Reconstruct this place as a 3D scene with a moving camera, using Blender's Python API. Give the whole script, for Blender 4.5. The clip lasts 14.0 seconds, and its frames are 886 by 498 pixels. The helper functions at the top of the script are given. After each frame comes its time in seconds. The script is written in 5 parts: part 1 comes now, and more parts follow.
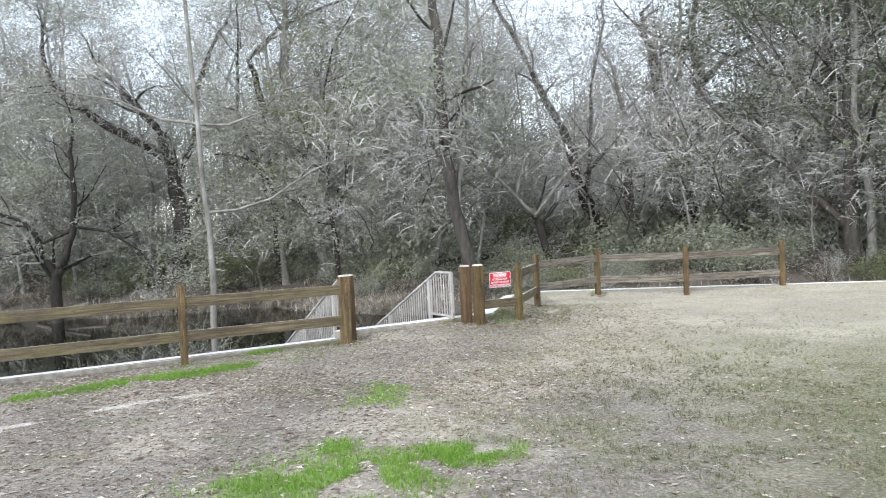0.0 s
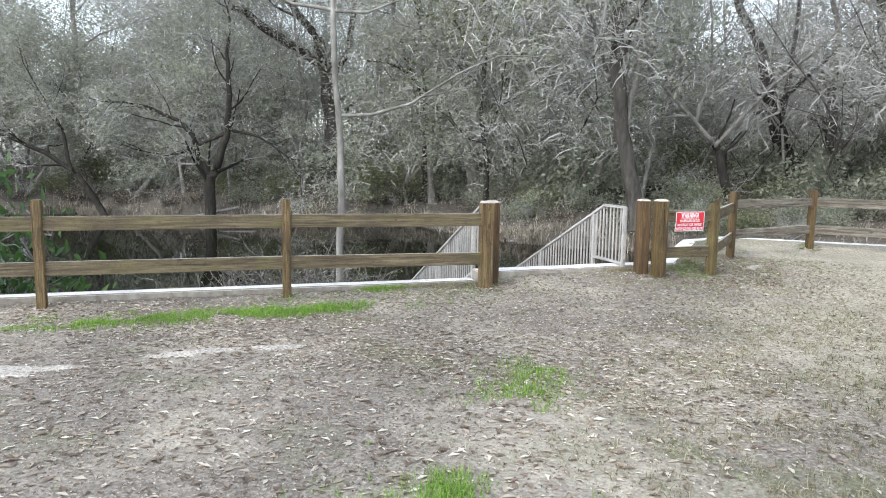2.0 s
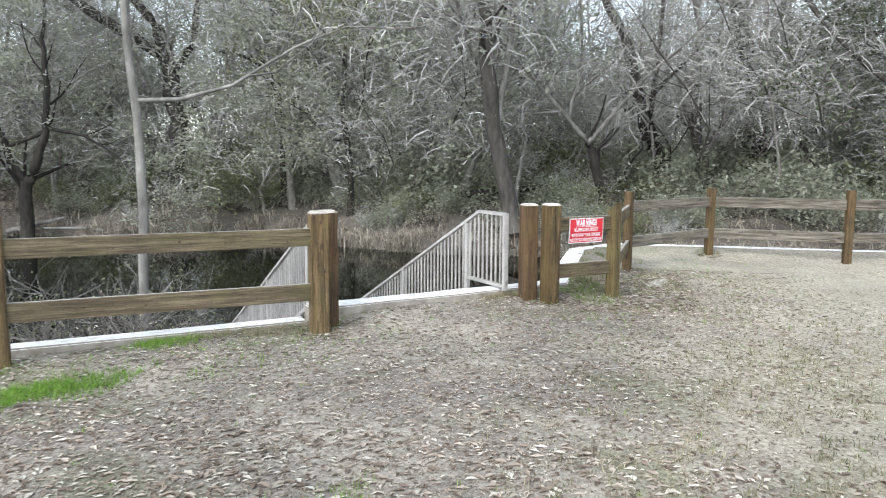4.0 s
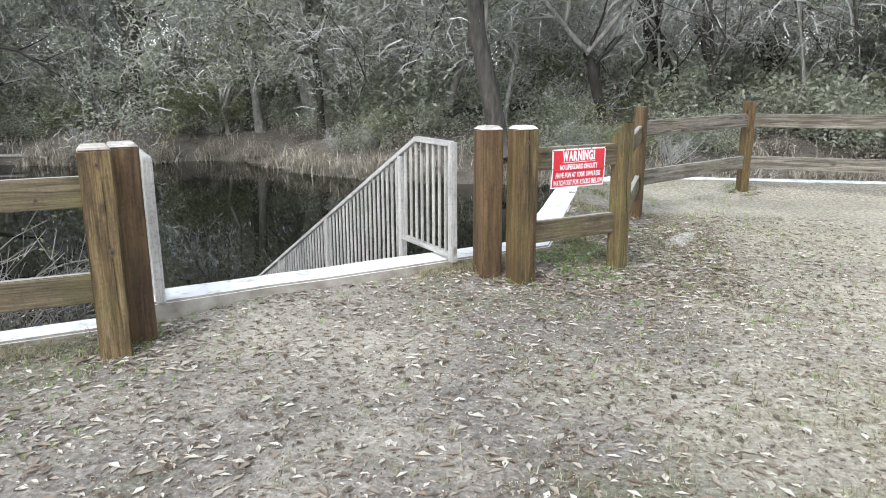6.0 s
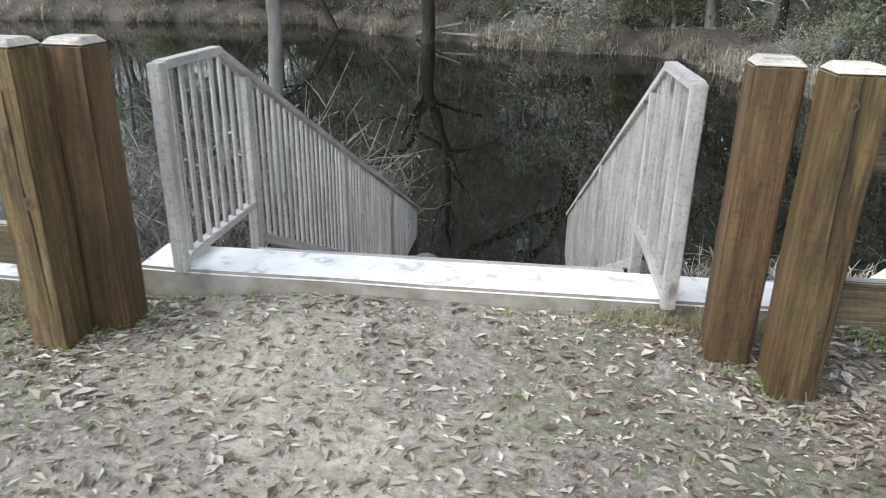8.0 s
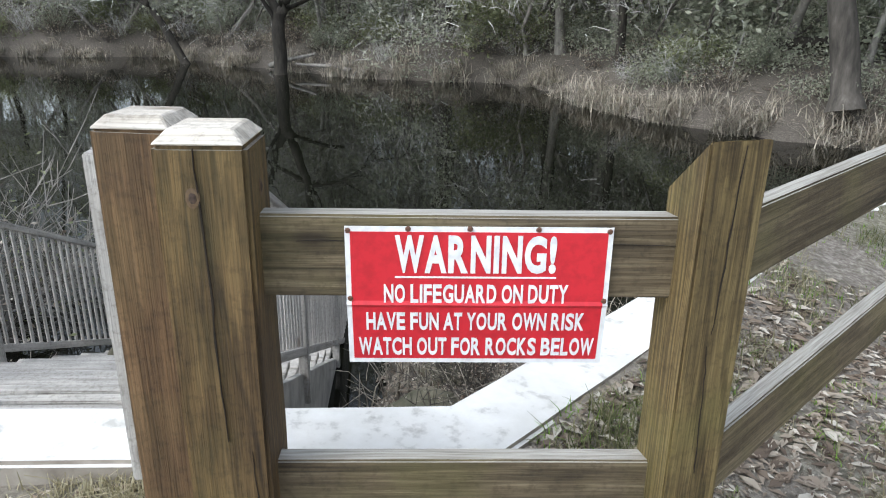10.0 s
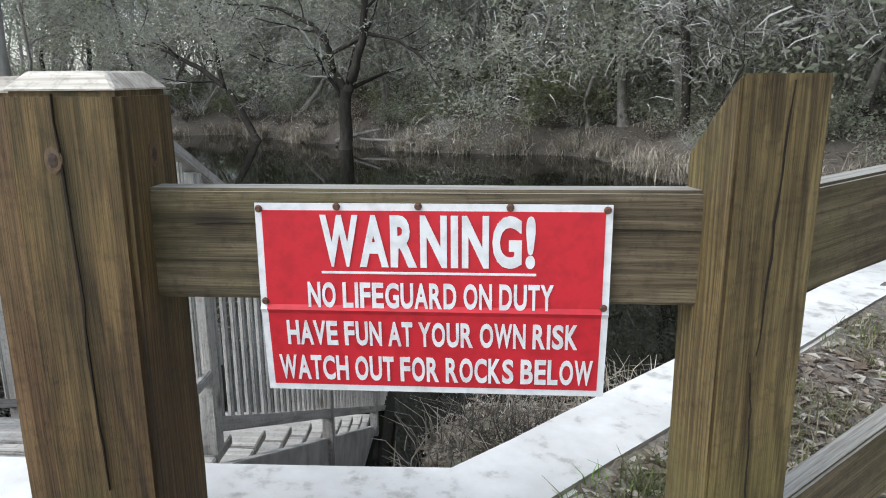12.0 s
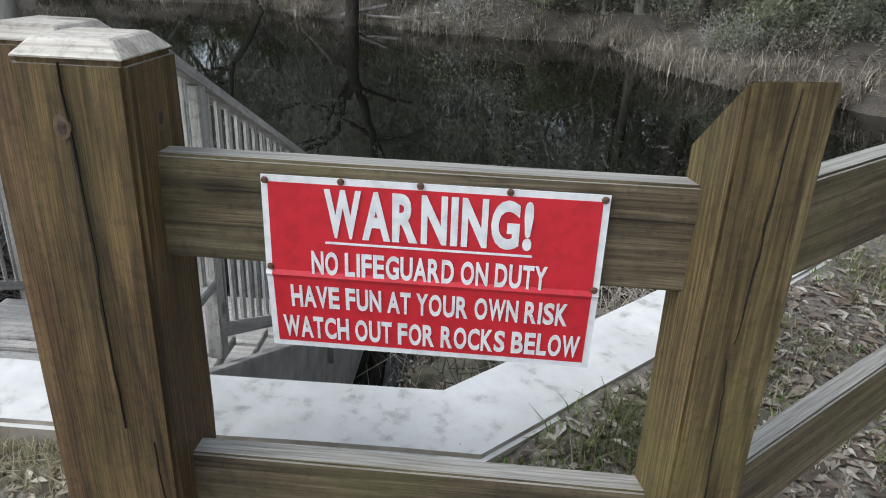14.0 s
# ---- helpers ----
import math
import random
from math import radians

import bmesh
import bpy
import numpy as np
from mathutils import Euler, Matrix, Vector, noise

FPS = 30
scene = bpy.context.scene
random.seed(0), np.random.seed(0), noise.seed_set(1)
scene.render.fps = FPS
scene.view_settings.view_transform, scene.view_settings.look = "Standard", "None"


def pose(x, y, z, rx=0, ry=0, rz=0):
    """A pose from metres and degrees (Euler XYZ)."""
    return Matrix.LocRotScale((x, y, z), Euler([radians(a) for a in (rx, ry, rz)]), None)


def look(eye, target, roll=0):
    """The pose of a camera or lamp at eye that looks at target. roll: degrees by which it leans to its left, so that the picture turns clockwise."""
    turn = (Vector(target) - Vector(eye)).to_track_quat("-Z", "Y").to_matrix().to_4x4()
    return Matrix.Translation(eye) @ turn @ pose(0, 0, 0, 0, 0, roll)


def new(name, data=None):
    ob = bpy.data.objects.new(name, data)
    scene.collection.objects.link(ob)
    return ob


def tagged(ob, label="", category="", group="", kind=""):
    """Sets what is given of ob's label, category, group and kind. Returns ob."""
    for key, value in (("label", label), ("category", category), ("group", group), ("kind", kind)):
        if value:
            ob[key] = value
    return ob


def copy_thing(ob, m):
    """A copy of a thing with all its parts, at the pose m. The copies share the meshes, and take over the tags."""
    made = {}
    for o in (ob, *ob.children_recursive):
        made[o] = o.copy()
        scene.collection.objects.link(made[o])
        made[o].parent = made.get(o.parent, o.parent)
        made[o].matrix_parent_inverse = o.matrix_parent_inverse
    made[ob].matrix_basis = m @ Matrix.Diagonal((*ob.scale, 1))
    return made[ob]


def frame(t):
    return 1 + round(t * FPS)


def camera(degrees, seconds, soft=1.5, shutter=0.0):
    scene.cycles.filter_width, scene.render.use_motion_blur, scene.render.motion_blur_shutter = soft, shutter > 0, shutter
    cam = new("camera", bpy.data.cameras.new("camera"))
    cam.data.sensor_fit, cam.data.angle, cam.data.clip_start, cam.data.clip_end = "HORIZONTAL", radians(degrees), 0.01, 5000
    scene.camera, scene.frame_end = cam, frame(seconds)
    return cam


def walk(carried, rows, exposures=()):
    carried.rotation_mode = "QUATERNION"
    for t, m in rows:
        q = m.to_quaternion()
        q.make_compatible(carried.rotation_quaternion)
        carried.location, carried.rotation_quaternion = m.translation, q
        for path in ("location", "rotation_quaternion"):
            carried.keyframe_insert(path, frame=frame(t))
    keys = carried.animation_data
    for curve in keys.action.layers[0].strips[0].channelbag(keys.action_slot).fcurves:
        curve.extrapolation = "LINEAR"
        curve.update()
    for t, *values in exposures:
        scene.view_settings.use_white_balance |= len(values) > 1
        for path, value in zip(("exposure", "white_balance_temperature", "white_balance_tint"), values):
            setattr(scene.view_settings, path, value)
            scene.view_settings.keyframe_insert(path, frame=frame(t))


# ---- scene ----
# ---- camera and walk ----
cam = camera(63.5, 14.0, 1.0, 0.12)
PATH = [
    (0, (3.983, -0.081, 1.633), (3.644, 1.889, 1.579), -2.7),
    (0.5, (3.772, 0.452, 1.592), (3.203, 2.366, 1.477), -2.1),
    (1, (3.57, 0.94, 1.591), (2.906, 2.823, 1.475), -1.2),
    (1.5, (3.401, 1.571, 1.58), (2.738, 3.448, 1.393), -1.3),
    (2, (3.33, 2.167, 1.553), (2.596, 4.009, 1.293), 0.8),
    (2.5, (3.18, 2.746, 1.523), (2.38, 4.565, 1.292), -0.2),
    (3, (3.067, 3.34, 1.498), (2.235, 5.15, 1.322), -0.1),
    (3.5, (2.969, 3.992, 1.472), (2.239, 5.845, 1.28), 1.6),
    (4, (2.933, 4.486, 1.463), (2.529, 6.429, 1.213), 0.3),
    (4.2, (2.893, 4.812, 1.445), (2.558, 6.768, 1.198), 0.1),
    (6.3, (2.964, 7.403, 1.323), (2.541, 9.296, 0.836), -0.1),
    (6.5, (2.974, 7.649, 1.323), (2.361, 9.491, 0.84), -0.3),
    (7, (2.982, 8.276, 1.325), (1.724, 9.738, 0.795), 1.0),
    (7.5, (3.015, 8.835, 1.28), (1.619, 10.111, 0.631), -1.9),
    (8, (3.241, 9.395, 1.27), (1.866, 10.641, 0.523), 1.0),
    (8.5, (3.342, 9.888, 1.273), (2.008, 11.153, 0.487), 0.5),
    (9, (3.494, 10.277, 1.291), (2.328, 11.734, 0.572), 2.1),
    (9.2, (3.55, 10.404, 1.297), (2.453, 11.876, 0.504), 2.5),
    (11.3, (3.473, 11.131, 1.059), (2.107, 12.533, 0.651), -2.1),
    (11.5, (3.48, 11.126, 1.045), (2.103, 12.511, 0.611), -1.8),
    (12, (3.487, 11.113, 1.037), (2.119, 12.493, 0.566), -0.4),
    (12.5, (3.493, 11.107, 1.043), (2.124, 12.484, 0.564), 0.2),
    (13, (3.495, 11.101, 1.046), (2.144, 12.489, 0.546), 2.1),
    (13.5, (3.501, 11.107, 1.059), (2.152, 12.477, 0.511), 1.5),
    (14, (3.481, 11.12, 1.156), (2.186, 12.427, 0.376), 2.2),
]
EXPOSURES = [(0.0, 0.18, 6250, 7), (6.0, 0.2, 6250, 6), (7.6, 0.12, 6250, 6), (8.5, -0.05, 6250, 6), (9.0, 0.04, 6250, 6), (11.5, -0.15, 6250, 6), (12.2, -0.33, 6250, 6), (13.5, -0.38, 6250, 6), (14.0, -0.55, 6250, 6)]
walk(cam, [(t, look(eye, target, roll)) for t, eye, target, roll in PATH], EXPOSURES)

# ---- world and sun: an overcast winter day ----
world = bpy.data.worlds.new("overcast_sky")
scene.world = world
world.use_nodes = True
wn, wl = world.node_tree.nodes, world.node_tree.links
sky = wn.new("ShaderNodeTexSky")
sky.sky_type, sky.sun_disc = "NISHITA", False
sky.sun_elevation, sky.sun_rotation = radians(48), radians(200)
sky.air_density, sky.dust_density, sky.ozone_density = 1.0, 1.5, 1.0
hsv = wn.new("ShaderNodeHueSaturation")
hsv.inputs["Saturation"].default_value = 0.4
wl.new(sky.outputs[0], hsv.inputs["Color"])
wl.new(hsv.outputs[0], wn["Background"].inputs["Color"])
wn["Background"].inputs["Strength"].default_value = 0.38
sun = new("sun", bpy.data.lights.new("sun", "SUN"))
sun.data.energy, sun.data.angle, sun.data.color = 1.15, radians(25), (1.0, 0.98, 0.95)
sun.matrix_world = look((0, 0, 30), (9.5, 25, 0))


# ---- materials ----
def material(name, rough=0.8, metal=0.0):
    m = bpy.data.materials.new(name)
    m.use_nodes = True
    b = m.node_tree.nodes["Principled BSDF"]
    b.inputs["Roughness"].default_value, b.inputs["Metallic"].default_value = rough, metal
    return m, m.node_tree.nodes, m.node_tree.links, b


def noise_tex(n, l, scale, detail=5.0, vec=None, rough=0.6):
    t = n.new("ShaderNodeTexNoise")
    t.inputs["Scale"].default_value, t.inputs["Detail"].default_value, t.inputs["Roughness"].default_value = scale, detail, rough
    if vec is not None:
        l.new(vec, t.inputs["Vector"])
    return t.outputs["Fac"]


def ramp(n, l, fac, stops):
    r = n.new("ShaderNodeValToRGB")
    e = r.color_ramp.elements
    while len(e) < len(stops):
        e.new(0.5)
    for k, (p, c) in zip(e, stops):
        k.position, k.color = p, (*c, 1)
    l.new(fac, r.inputs["Fac"])
    return r.outputs["Color"]


def mixed(n, l, a, b, fac, mode="MIX"):
    m = n.new("ShaderNodeMix")
    m.data_type, m.blend_type = "RGBA", mode
    for socket, v in ((m.inputs[0], fac), (m.inputs[6], a), (m.inputs[7], b)):
        if isinstance(v, (int, float)):
            socket.default_value = v
        elif isinstance(v, tuple):
            socket.default_value = (*v, 1)
        else:
            l.new(v, socket)
    return m.outputs[2]


def bump(n, l, b, height, strength, distance=0.01):
    u = n.new("ShaderNodeBump")
    u.inputs["Strength"].default_value, u.inputs["Distance"].default_value = strength, distance
    l.new(height, u.inputs["Height"])
    l.new(u.outputs[0], b.inputs["Normal"])


def coords(n, l, scale=(1, 1, 1), kind="Object"):
    tc, mp = n.new("ShaderNodeTexCoord"), n.new("ShaderNodeMapping")
    mp.inputs["Scale"].default_value = scale
    l.new(tc.outputs[kind], mp.inputs["Vector"])
    return mp.outputs[0]


def wood(name, dark, mid, light, green=0.0, rough=0.75, cracks=0.85, top_grey=0.0, figure=0.75):
    """Weathered sawn timber, grain along local x, with stains; its upper faces can turn paler grey."""
    m, n, l, b = material(name, rough)
    info = n.new("ShaderNodeObjectInfo")
    tc = n.new("ShaderNodeTexCoord")
    off = n.new("ShaderNodeVectorMath")
    off.operation = "MULTIPLY_ADD"
    l.new(info.outputs["Random"], off.inputs[0])
    off.inputs[1].default_value = (37.0, 11.0, 23.0)
    l.new(tc.outputs["Object"], off.inputs[2])
    mp = n.new("ShaderNodeMapping")
    mp.inputs["Scale"].default_value = (1.3, 34, 34)
    l.new(off.outputs[0], mp.inputs["Vector"])
    grain = noise_tex(n, l, 1.0, 6, mp.outputs[0], 0.65)
    fine = n.new("ShaderNodeMapping")
    fine.inputs["Scale"].default_value = (7, 240, 240)
    l.new(off.outputs[0], fine.inputs["Vector"])
    fibre = noise_tex(n, l, 1.0, 3, fine.outputs[0])
    blot = noise_tex(n, l, 2.2, 4, off.outputs[0])
    col = ramp(n, l, grain, ((0.3, dark), (0.5, mid), (0.68, light)))
    rings = n.new("ShaderNodeTexWave")
    rings.bands_direction = "Y"
    rings.inputs["Scale"].default_value, rings.inputs["Distortion"].default_value = 24.0, 9.0
    rings.inputs["Detail"].default_value, rings.inputs["Detail Scale"].default_value = 3.0, 1.2
    rm = n.new("ShaderNodeMapping")
    rm.inputs["Scale"].default_value = (0.09, 1.6, 1.0)
    l.new(off.outputs[0], rm.inputs["Vector"])
    l.new(rm.outputs[0], rings.inputs["Vector"])
    col = mixed(n, l, col, ramp(n, l, rings.outputs["Fac"], ((0.1, (0.42, 0.38, 0.33)), (0.45, (1.05, 1.05, 1.05)))), figure * 0.9, "MULTIPLY")
    col = mixed(n, l, col, ramp(n, l, fibre, ((0.38, (0.42, 0.4, 0.38)), (0.6, (1.08, 1.08, 1.08)))), figure, "MULTIPLY")
    split = n.new("ShaderNodeMapping")
    split.inputs["Scale"].default_value = (0.55, 15, 15)
    l.new(off.outputs[0], split.inputs["Vector"])
    crack = noise_tex(n, l, 1.0, 2, split.outputs[0], 0.4)
    lines = ramp(n, l, crack, ((0.585, (1, 1, 1)), (0.6, (0.16, 0.13, 0.1)), (0.607, (0.16, 0.13, 0.1)), (0.622, (1, 1, 1))))
    col = mixed(n, l, col, lines, cracks, "MULTIPLY")
    mould = noise_tex(n, l, 60, 4, off.outputs[0], 0.7)
    col = mixed(n, l, col, ramp(n, l, mould, ((0.36, (0.45, 0.43, 0.4)), (0.5, (1, 1, 1)))), 0.5, "MULTIPLY")
    col = mixed(n, l, col, ramp(n, l, blot, ((0.35, (0.55, 0.52, 0.5)), (0.65, (1.1, 1.05, 1.0)))), 0.6, "MULTIPLY")
    if green:
        moss = ramp(n, l, noise_tex(n, l, 3.5, 5, off.outputs[0]), ((0.45, (0, 0, 0)), (0.7, (1, 1, 1))))
        sep = n.new("ShaderNodeSeparateColor")
        l.new(moss, sep.inputs[0])
        k = n.new("ShaderNodeMath")
        k.operation = "MULTIPLY"
        k.inputs[1].default_value = green
        l.new(sep.outputs[0], k.inputs[0])
        col = mixed(n, l, col, (0.17, 0.16, 0.05), k.outputs[0])
    vo = n.new("ShaderNodeTexVoronoi")
    vo.inputs["Scale"].default_value = 1.0
    kn = n.new("ShaderNodeMapping")
    kn.inputs["Scale"].default_value = (3.0, 6.5, 6.5)
    l.new(off.outputs[0], kn.inputs["Vector"])
    l.new(kn.outputs[0], vo.inputs["Vector"])
    knot = ramp(n, l, vo.outputs["Distance"], ((0.05, (0.3, 0.24, 0.2)), (0.13, (1, 1, 1))))
    col = mixed(n, l, col, knot, 0.8, "MULTIPLY")
    if top_grey:
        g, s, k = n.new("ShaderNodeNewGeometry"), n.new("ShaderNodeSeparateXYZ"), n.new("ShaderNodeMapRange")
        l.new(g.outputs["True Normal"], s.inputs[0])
        k.inputs["From Min"].default_value, k.inputs["From Max"].default_value, k.inputs["To Max"].default_value = 0.5, 0.85, top_grey
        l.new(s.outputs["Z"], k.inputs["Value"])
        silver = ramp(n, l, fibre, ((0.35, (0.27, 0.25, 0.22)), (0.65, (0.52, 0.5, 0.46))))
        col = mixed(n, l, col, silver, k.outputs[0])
    l.new(col, b.inputs["Base Color"])
    bump(n, l, b, fibre, 0.6, 0.005)
    return m


WOOD_POST = wood("brown_post_timber", (0.066, 0.038, 0.014), (0.14, 0.087, 0.034), (0.22, 0.146, 0.064), 0.15, cracks=0.6, top_grey=0.5, figure=0.65)
WOOD_RED = wood("red_brown_post_timber", (0.068, 0.037, 0.016), (0.14, 0.083, 0.038), (0.22, 0.137, 0.07), 0.12, cracks=0.5, top_grey=0.5, figure=0.5)
WOOD_TAN = wood("tan_post_timber", (0.095, 0.06, 0.024), (0.19, 0.13, 0.058), (0.29, 0.21, 0.11), 0.2, cracks=0.5, top_grey=0.5, figure=0.75)
WOOD_OLIVE = wood("algae_green_post_timber", (0.08, 0.054, 0.02), (0.17, 0.124, 0.05), (0.26, 0.2, 0.09), 0.4, cracks=0.6, top_grey=0.5)
WOOD_RAIL = wood("weathered_rail_timber", (0.07, 0.053, 0.03), (0.15, 0.117, 0.071), (0.245, 0.2, 0.13), 0.3, cracks=0.6, top_grey=0.85, figure=0.55)
WOOD_SILVER = wood("silvered_rail_timber", (0.11, 0.095, 0.075), (0.22, 0.195, 0.165), (0.35, 0.32, 0.275), 0.15, top_grey=0.85)
WOOD_CAP = wood("pale_end_grain", (0.5, 0.46, 0.41), (0.66, 0.62, 0.56), (0.76, 0.73, 0.68), 0.0, 0.8, 0.3, figure=0.3)
WOOD_GREY = wood("silver_grey_railing_wood", (0.4, 0.39, 0.375), (0.56, 0.55, 0.535), (0.64, 0.63, 0.615), 0.0, 0.8, 0.12, figure=0.22)
WOOD_TREAD = wood("pale_grey_tread_wood", (0.4, 0.39, 0.37), (0.56, 0.55, 0.53), (0.68, 0.67, 0.65), 0.0, 0.8, 0.2, figure=0.25)


def simple(name, stops, scale, rough=0.85, strength=0.3, distance=0.01, stretch=(1, 1, 1), vary=0.0, detail=6.0):
    m, n, l, b = material(name, rough)
    v = coords(n, l, stretch)
    f = noise_tex(n, l, scale, detail, v)
    col = ramp(n, l, f, stops)
    big = noise_tex(n, l, scale * 0.13, 3, v)
    col = mixed(n, l, col, ramp(n, l, big, ((0.3, (0.65, 0.65, 0.65)), (0.7, (1.15, 1.15, 1.15)))), 0.8, "MULTIPLY")
    if vary:
        g = n.new("ShaderNodeNewGeometry")
        col = mixed(n, l, col, ramp(n, l, g.outputs["Random Per Island"], ((0.0, (1 - vary,) * 3), (1.0, (1 + vary,) * 3))), 1.0, "MULTIPLY")
    l.new(col, b.inputs["Base Color"])
    bump(n, l, b, f, strength, distance)
    return m


CONCRETE = simple("pale_concrete", ((0.32, (0.5, 0.485, 0.455)), (0.45, (0.78, 0.765, 0.735)), (0.7, (0.86, 0.85, 0.83))), 14, 0.85, 0.25, 0.006)


def shade_stain_sides(m):
    """Paints shade and a brown soil stain into the concrete's upright faces."""
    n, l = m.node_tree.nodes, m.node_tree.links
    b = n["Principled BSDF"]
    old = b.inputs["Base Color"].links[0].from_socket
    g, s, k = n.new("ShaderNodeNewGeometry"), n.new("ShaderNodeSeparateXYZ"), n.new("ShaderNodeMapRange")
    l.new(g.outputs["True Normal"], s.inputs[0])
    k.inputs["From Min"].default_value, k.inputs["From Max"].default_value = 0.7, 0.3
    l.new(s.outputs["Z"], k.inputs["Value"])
    shade_dirt = ramp(n, l, noise_tex(n, l, 9, 6, coords(n, l)), ((0.3, (0.2, 0.17, 0.14)), (0.7, (0.42, 0.38, 0.33))))
    l.new(mixed(n, l, old, shade_dirt, k.outputs[0]), b.inputs["Base Color"])


shade_stain_sides(CONCRETE)
CONCRETE_DARK = simple("stained_concrete", ((0.3, (0.33, 0.315, 0.29)), (0.6, (0.52, 0.5, 0.47))), 7, 0.9, 0.3, 0.01)
BARK_DARK = simple("dark_wet_bark", ((0.3, (0.012, 0.010, 0.008)), (0.6, (0.045, 0.038, 0.03)), (0.8, (0.09, 0.08, 0.065))), 9, 0.9, 0.7, 0.03, (1, 1, 0.25))
BARK_GREY = simple("grey_brown_bark", ((0.3, (0.14, 0.128, 0.115)), (0.6, (0.28, 0.26, 0.235)), (0.8, (0.42, 0.4, 0.37))), 8, 0.9, 0.6, 0.03, (1, 1, 0.25))
BARK_PALE = simple("pale_lichen_bark", ((0.3, (0.13, 0.12, 0.105)), (0.55, (0.27, 0.255, 0.23)), (0.75, (0.42, 0.4, 0.37))), 7, 0.9, 0.4, 0.02, (1, 1, 0.4))
TWIG = simple("grey_twigs", ((0.3, (0.36, 0.345, 0.33)), (0.6, (0.51, 0.495, 0.475)), (0.8, (0.66, 0.645, 0.625))), 1.2, 0.9, 0.1, 0.01, (1, 1, 1), 0.35)
BARK_MID = simple("dull_brown_bark", ((0.3, (0.04, 0.035, 0.03)), (0.6, (0.1, 0.088, 0.076)), (0.8, (0.18, 0.165, 0.145))), 8, 0.9, 0.6, 0.03, (1, 1, 0.25))
DRY = simple("dry_sedge", ((0.3, (0.24, 0.2, 0.155)), (0.6, (0.44, 0.395, 0.325)), (0.8, (0.6, 0.56, 0.485))), 3, 0.9, 0.1, 0.01, (1, 1, 1), 0.4)
ROCK = simple("mossy_rock", ((0.3, (0.08, 0.085, 0.05)), (0.55, (0.2, 0.18, 0.13)), (0.75, (0.32, 0.29, 0.23))), 6, 0.9, 0.6, 0.03)


def leaf_material(name, stops, trans=0.4):
    m, n, l, b = material(name, 0.7)
    g = n.new("ShaderNodeNewGeometry")
    col = ramp(n, l, g.outputs["Random Per Island"], stops)
    big = noise_tex(n, l, 0.5, 3, coords(n, l))
    col = mixed(n, l, col, ramp(n, l, big, ((0.3, (0.6, 0.62, 0.6)), (0.7, (1.2, 1.2, 1.15)))), 0.8, "MULTIPLY")
    l.new(col, b.inputs["Base Color"])
    if trans:
        tr, mx = n.new("ShaderNodeBsdfTranslucent"), n.new("ShaderNodeMixShader")
        l.new(col, tr.inputs["Color"])
        mx.inputs[0].default_value = trans
        l.new(b.outputs[0], mx.inputs[1])
        l.new(tr.outputs[0], mx.inputs[2])
        l.new(mx.outputs[0], n["Material Output"].inputs["Surface"])
    return m


LEAF_GREY = leaf_material("grey_green_foliage", ((0.0, (0.25, 0.265, 0.2)), (0.5, (0.4, 0.415, 0.33)), (1.0, (0.56, 0.565, 0.475))), 0.55)
LEAF_OLIVE = leaf_material("olive_foliage", ((0.0, (0.14, 0.155, 0.075)), (0.5, (0.25, 0.27, 0.15)), (1.0, (0.37, 0.38, 0.24))), 0.5)
LEAF_DARK = leaf_material("dark_evergreen_foliage", ((0.0, (0.075, 0.09, 0.05)), (0.5, (0.14, 0.16, 0.095)), (1.0, (0.22, 0.24, 0.155))), 0.4)
LEAF_GREEN = leaf_material("fresh_green_leaves", ((0.0, (0.03, 0.07, 0.02)), (1.0, (0.1, 0.19, 0.05))))
LITTER = leaf_material("dry_fallen_leaves", ((0.0, (0.1, 0.07, 0.052)), (0.35, (0.28, 0.215, 0.168)), (0.75, (0.48, 0.41, 0.345)), (1.0, (0.72, 0.67, 0.61))), 0.15)
GRASS = leaf_material("bright_winter_grass", ((0.0, (0.13, 0.24, 0.03)), (0.6, (0.24, 0.42, 0.06)), (1.0, (0.36, 0.52, 0.12))))
LAWN = leaf_material("dull_lawn_grass", ((0.0, (0.09, 0.1, 0.04)), (0.5, (0.19, 0.2, 0.09)), (1.0, (0.36, 0.33, 0.2))))
STRAW = leaf_material("straw_grass", ((0.0, (0.22, 0.19, 0.11)), (0.5, (0.4, 0.36, 0.24)), (1.0, (0.55, 0.5, 0.38))))


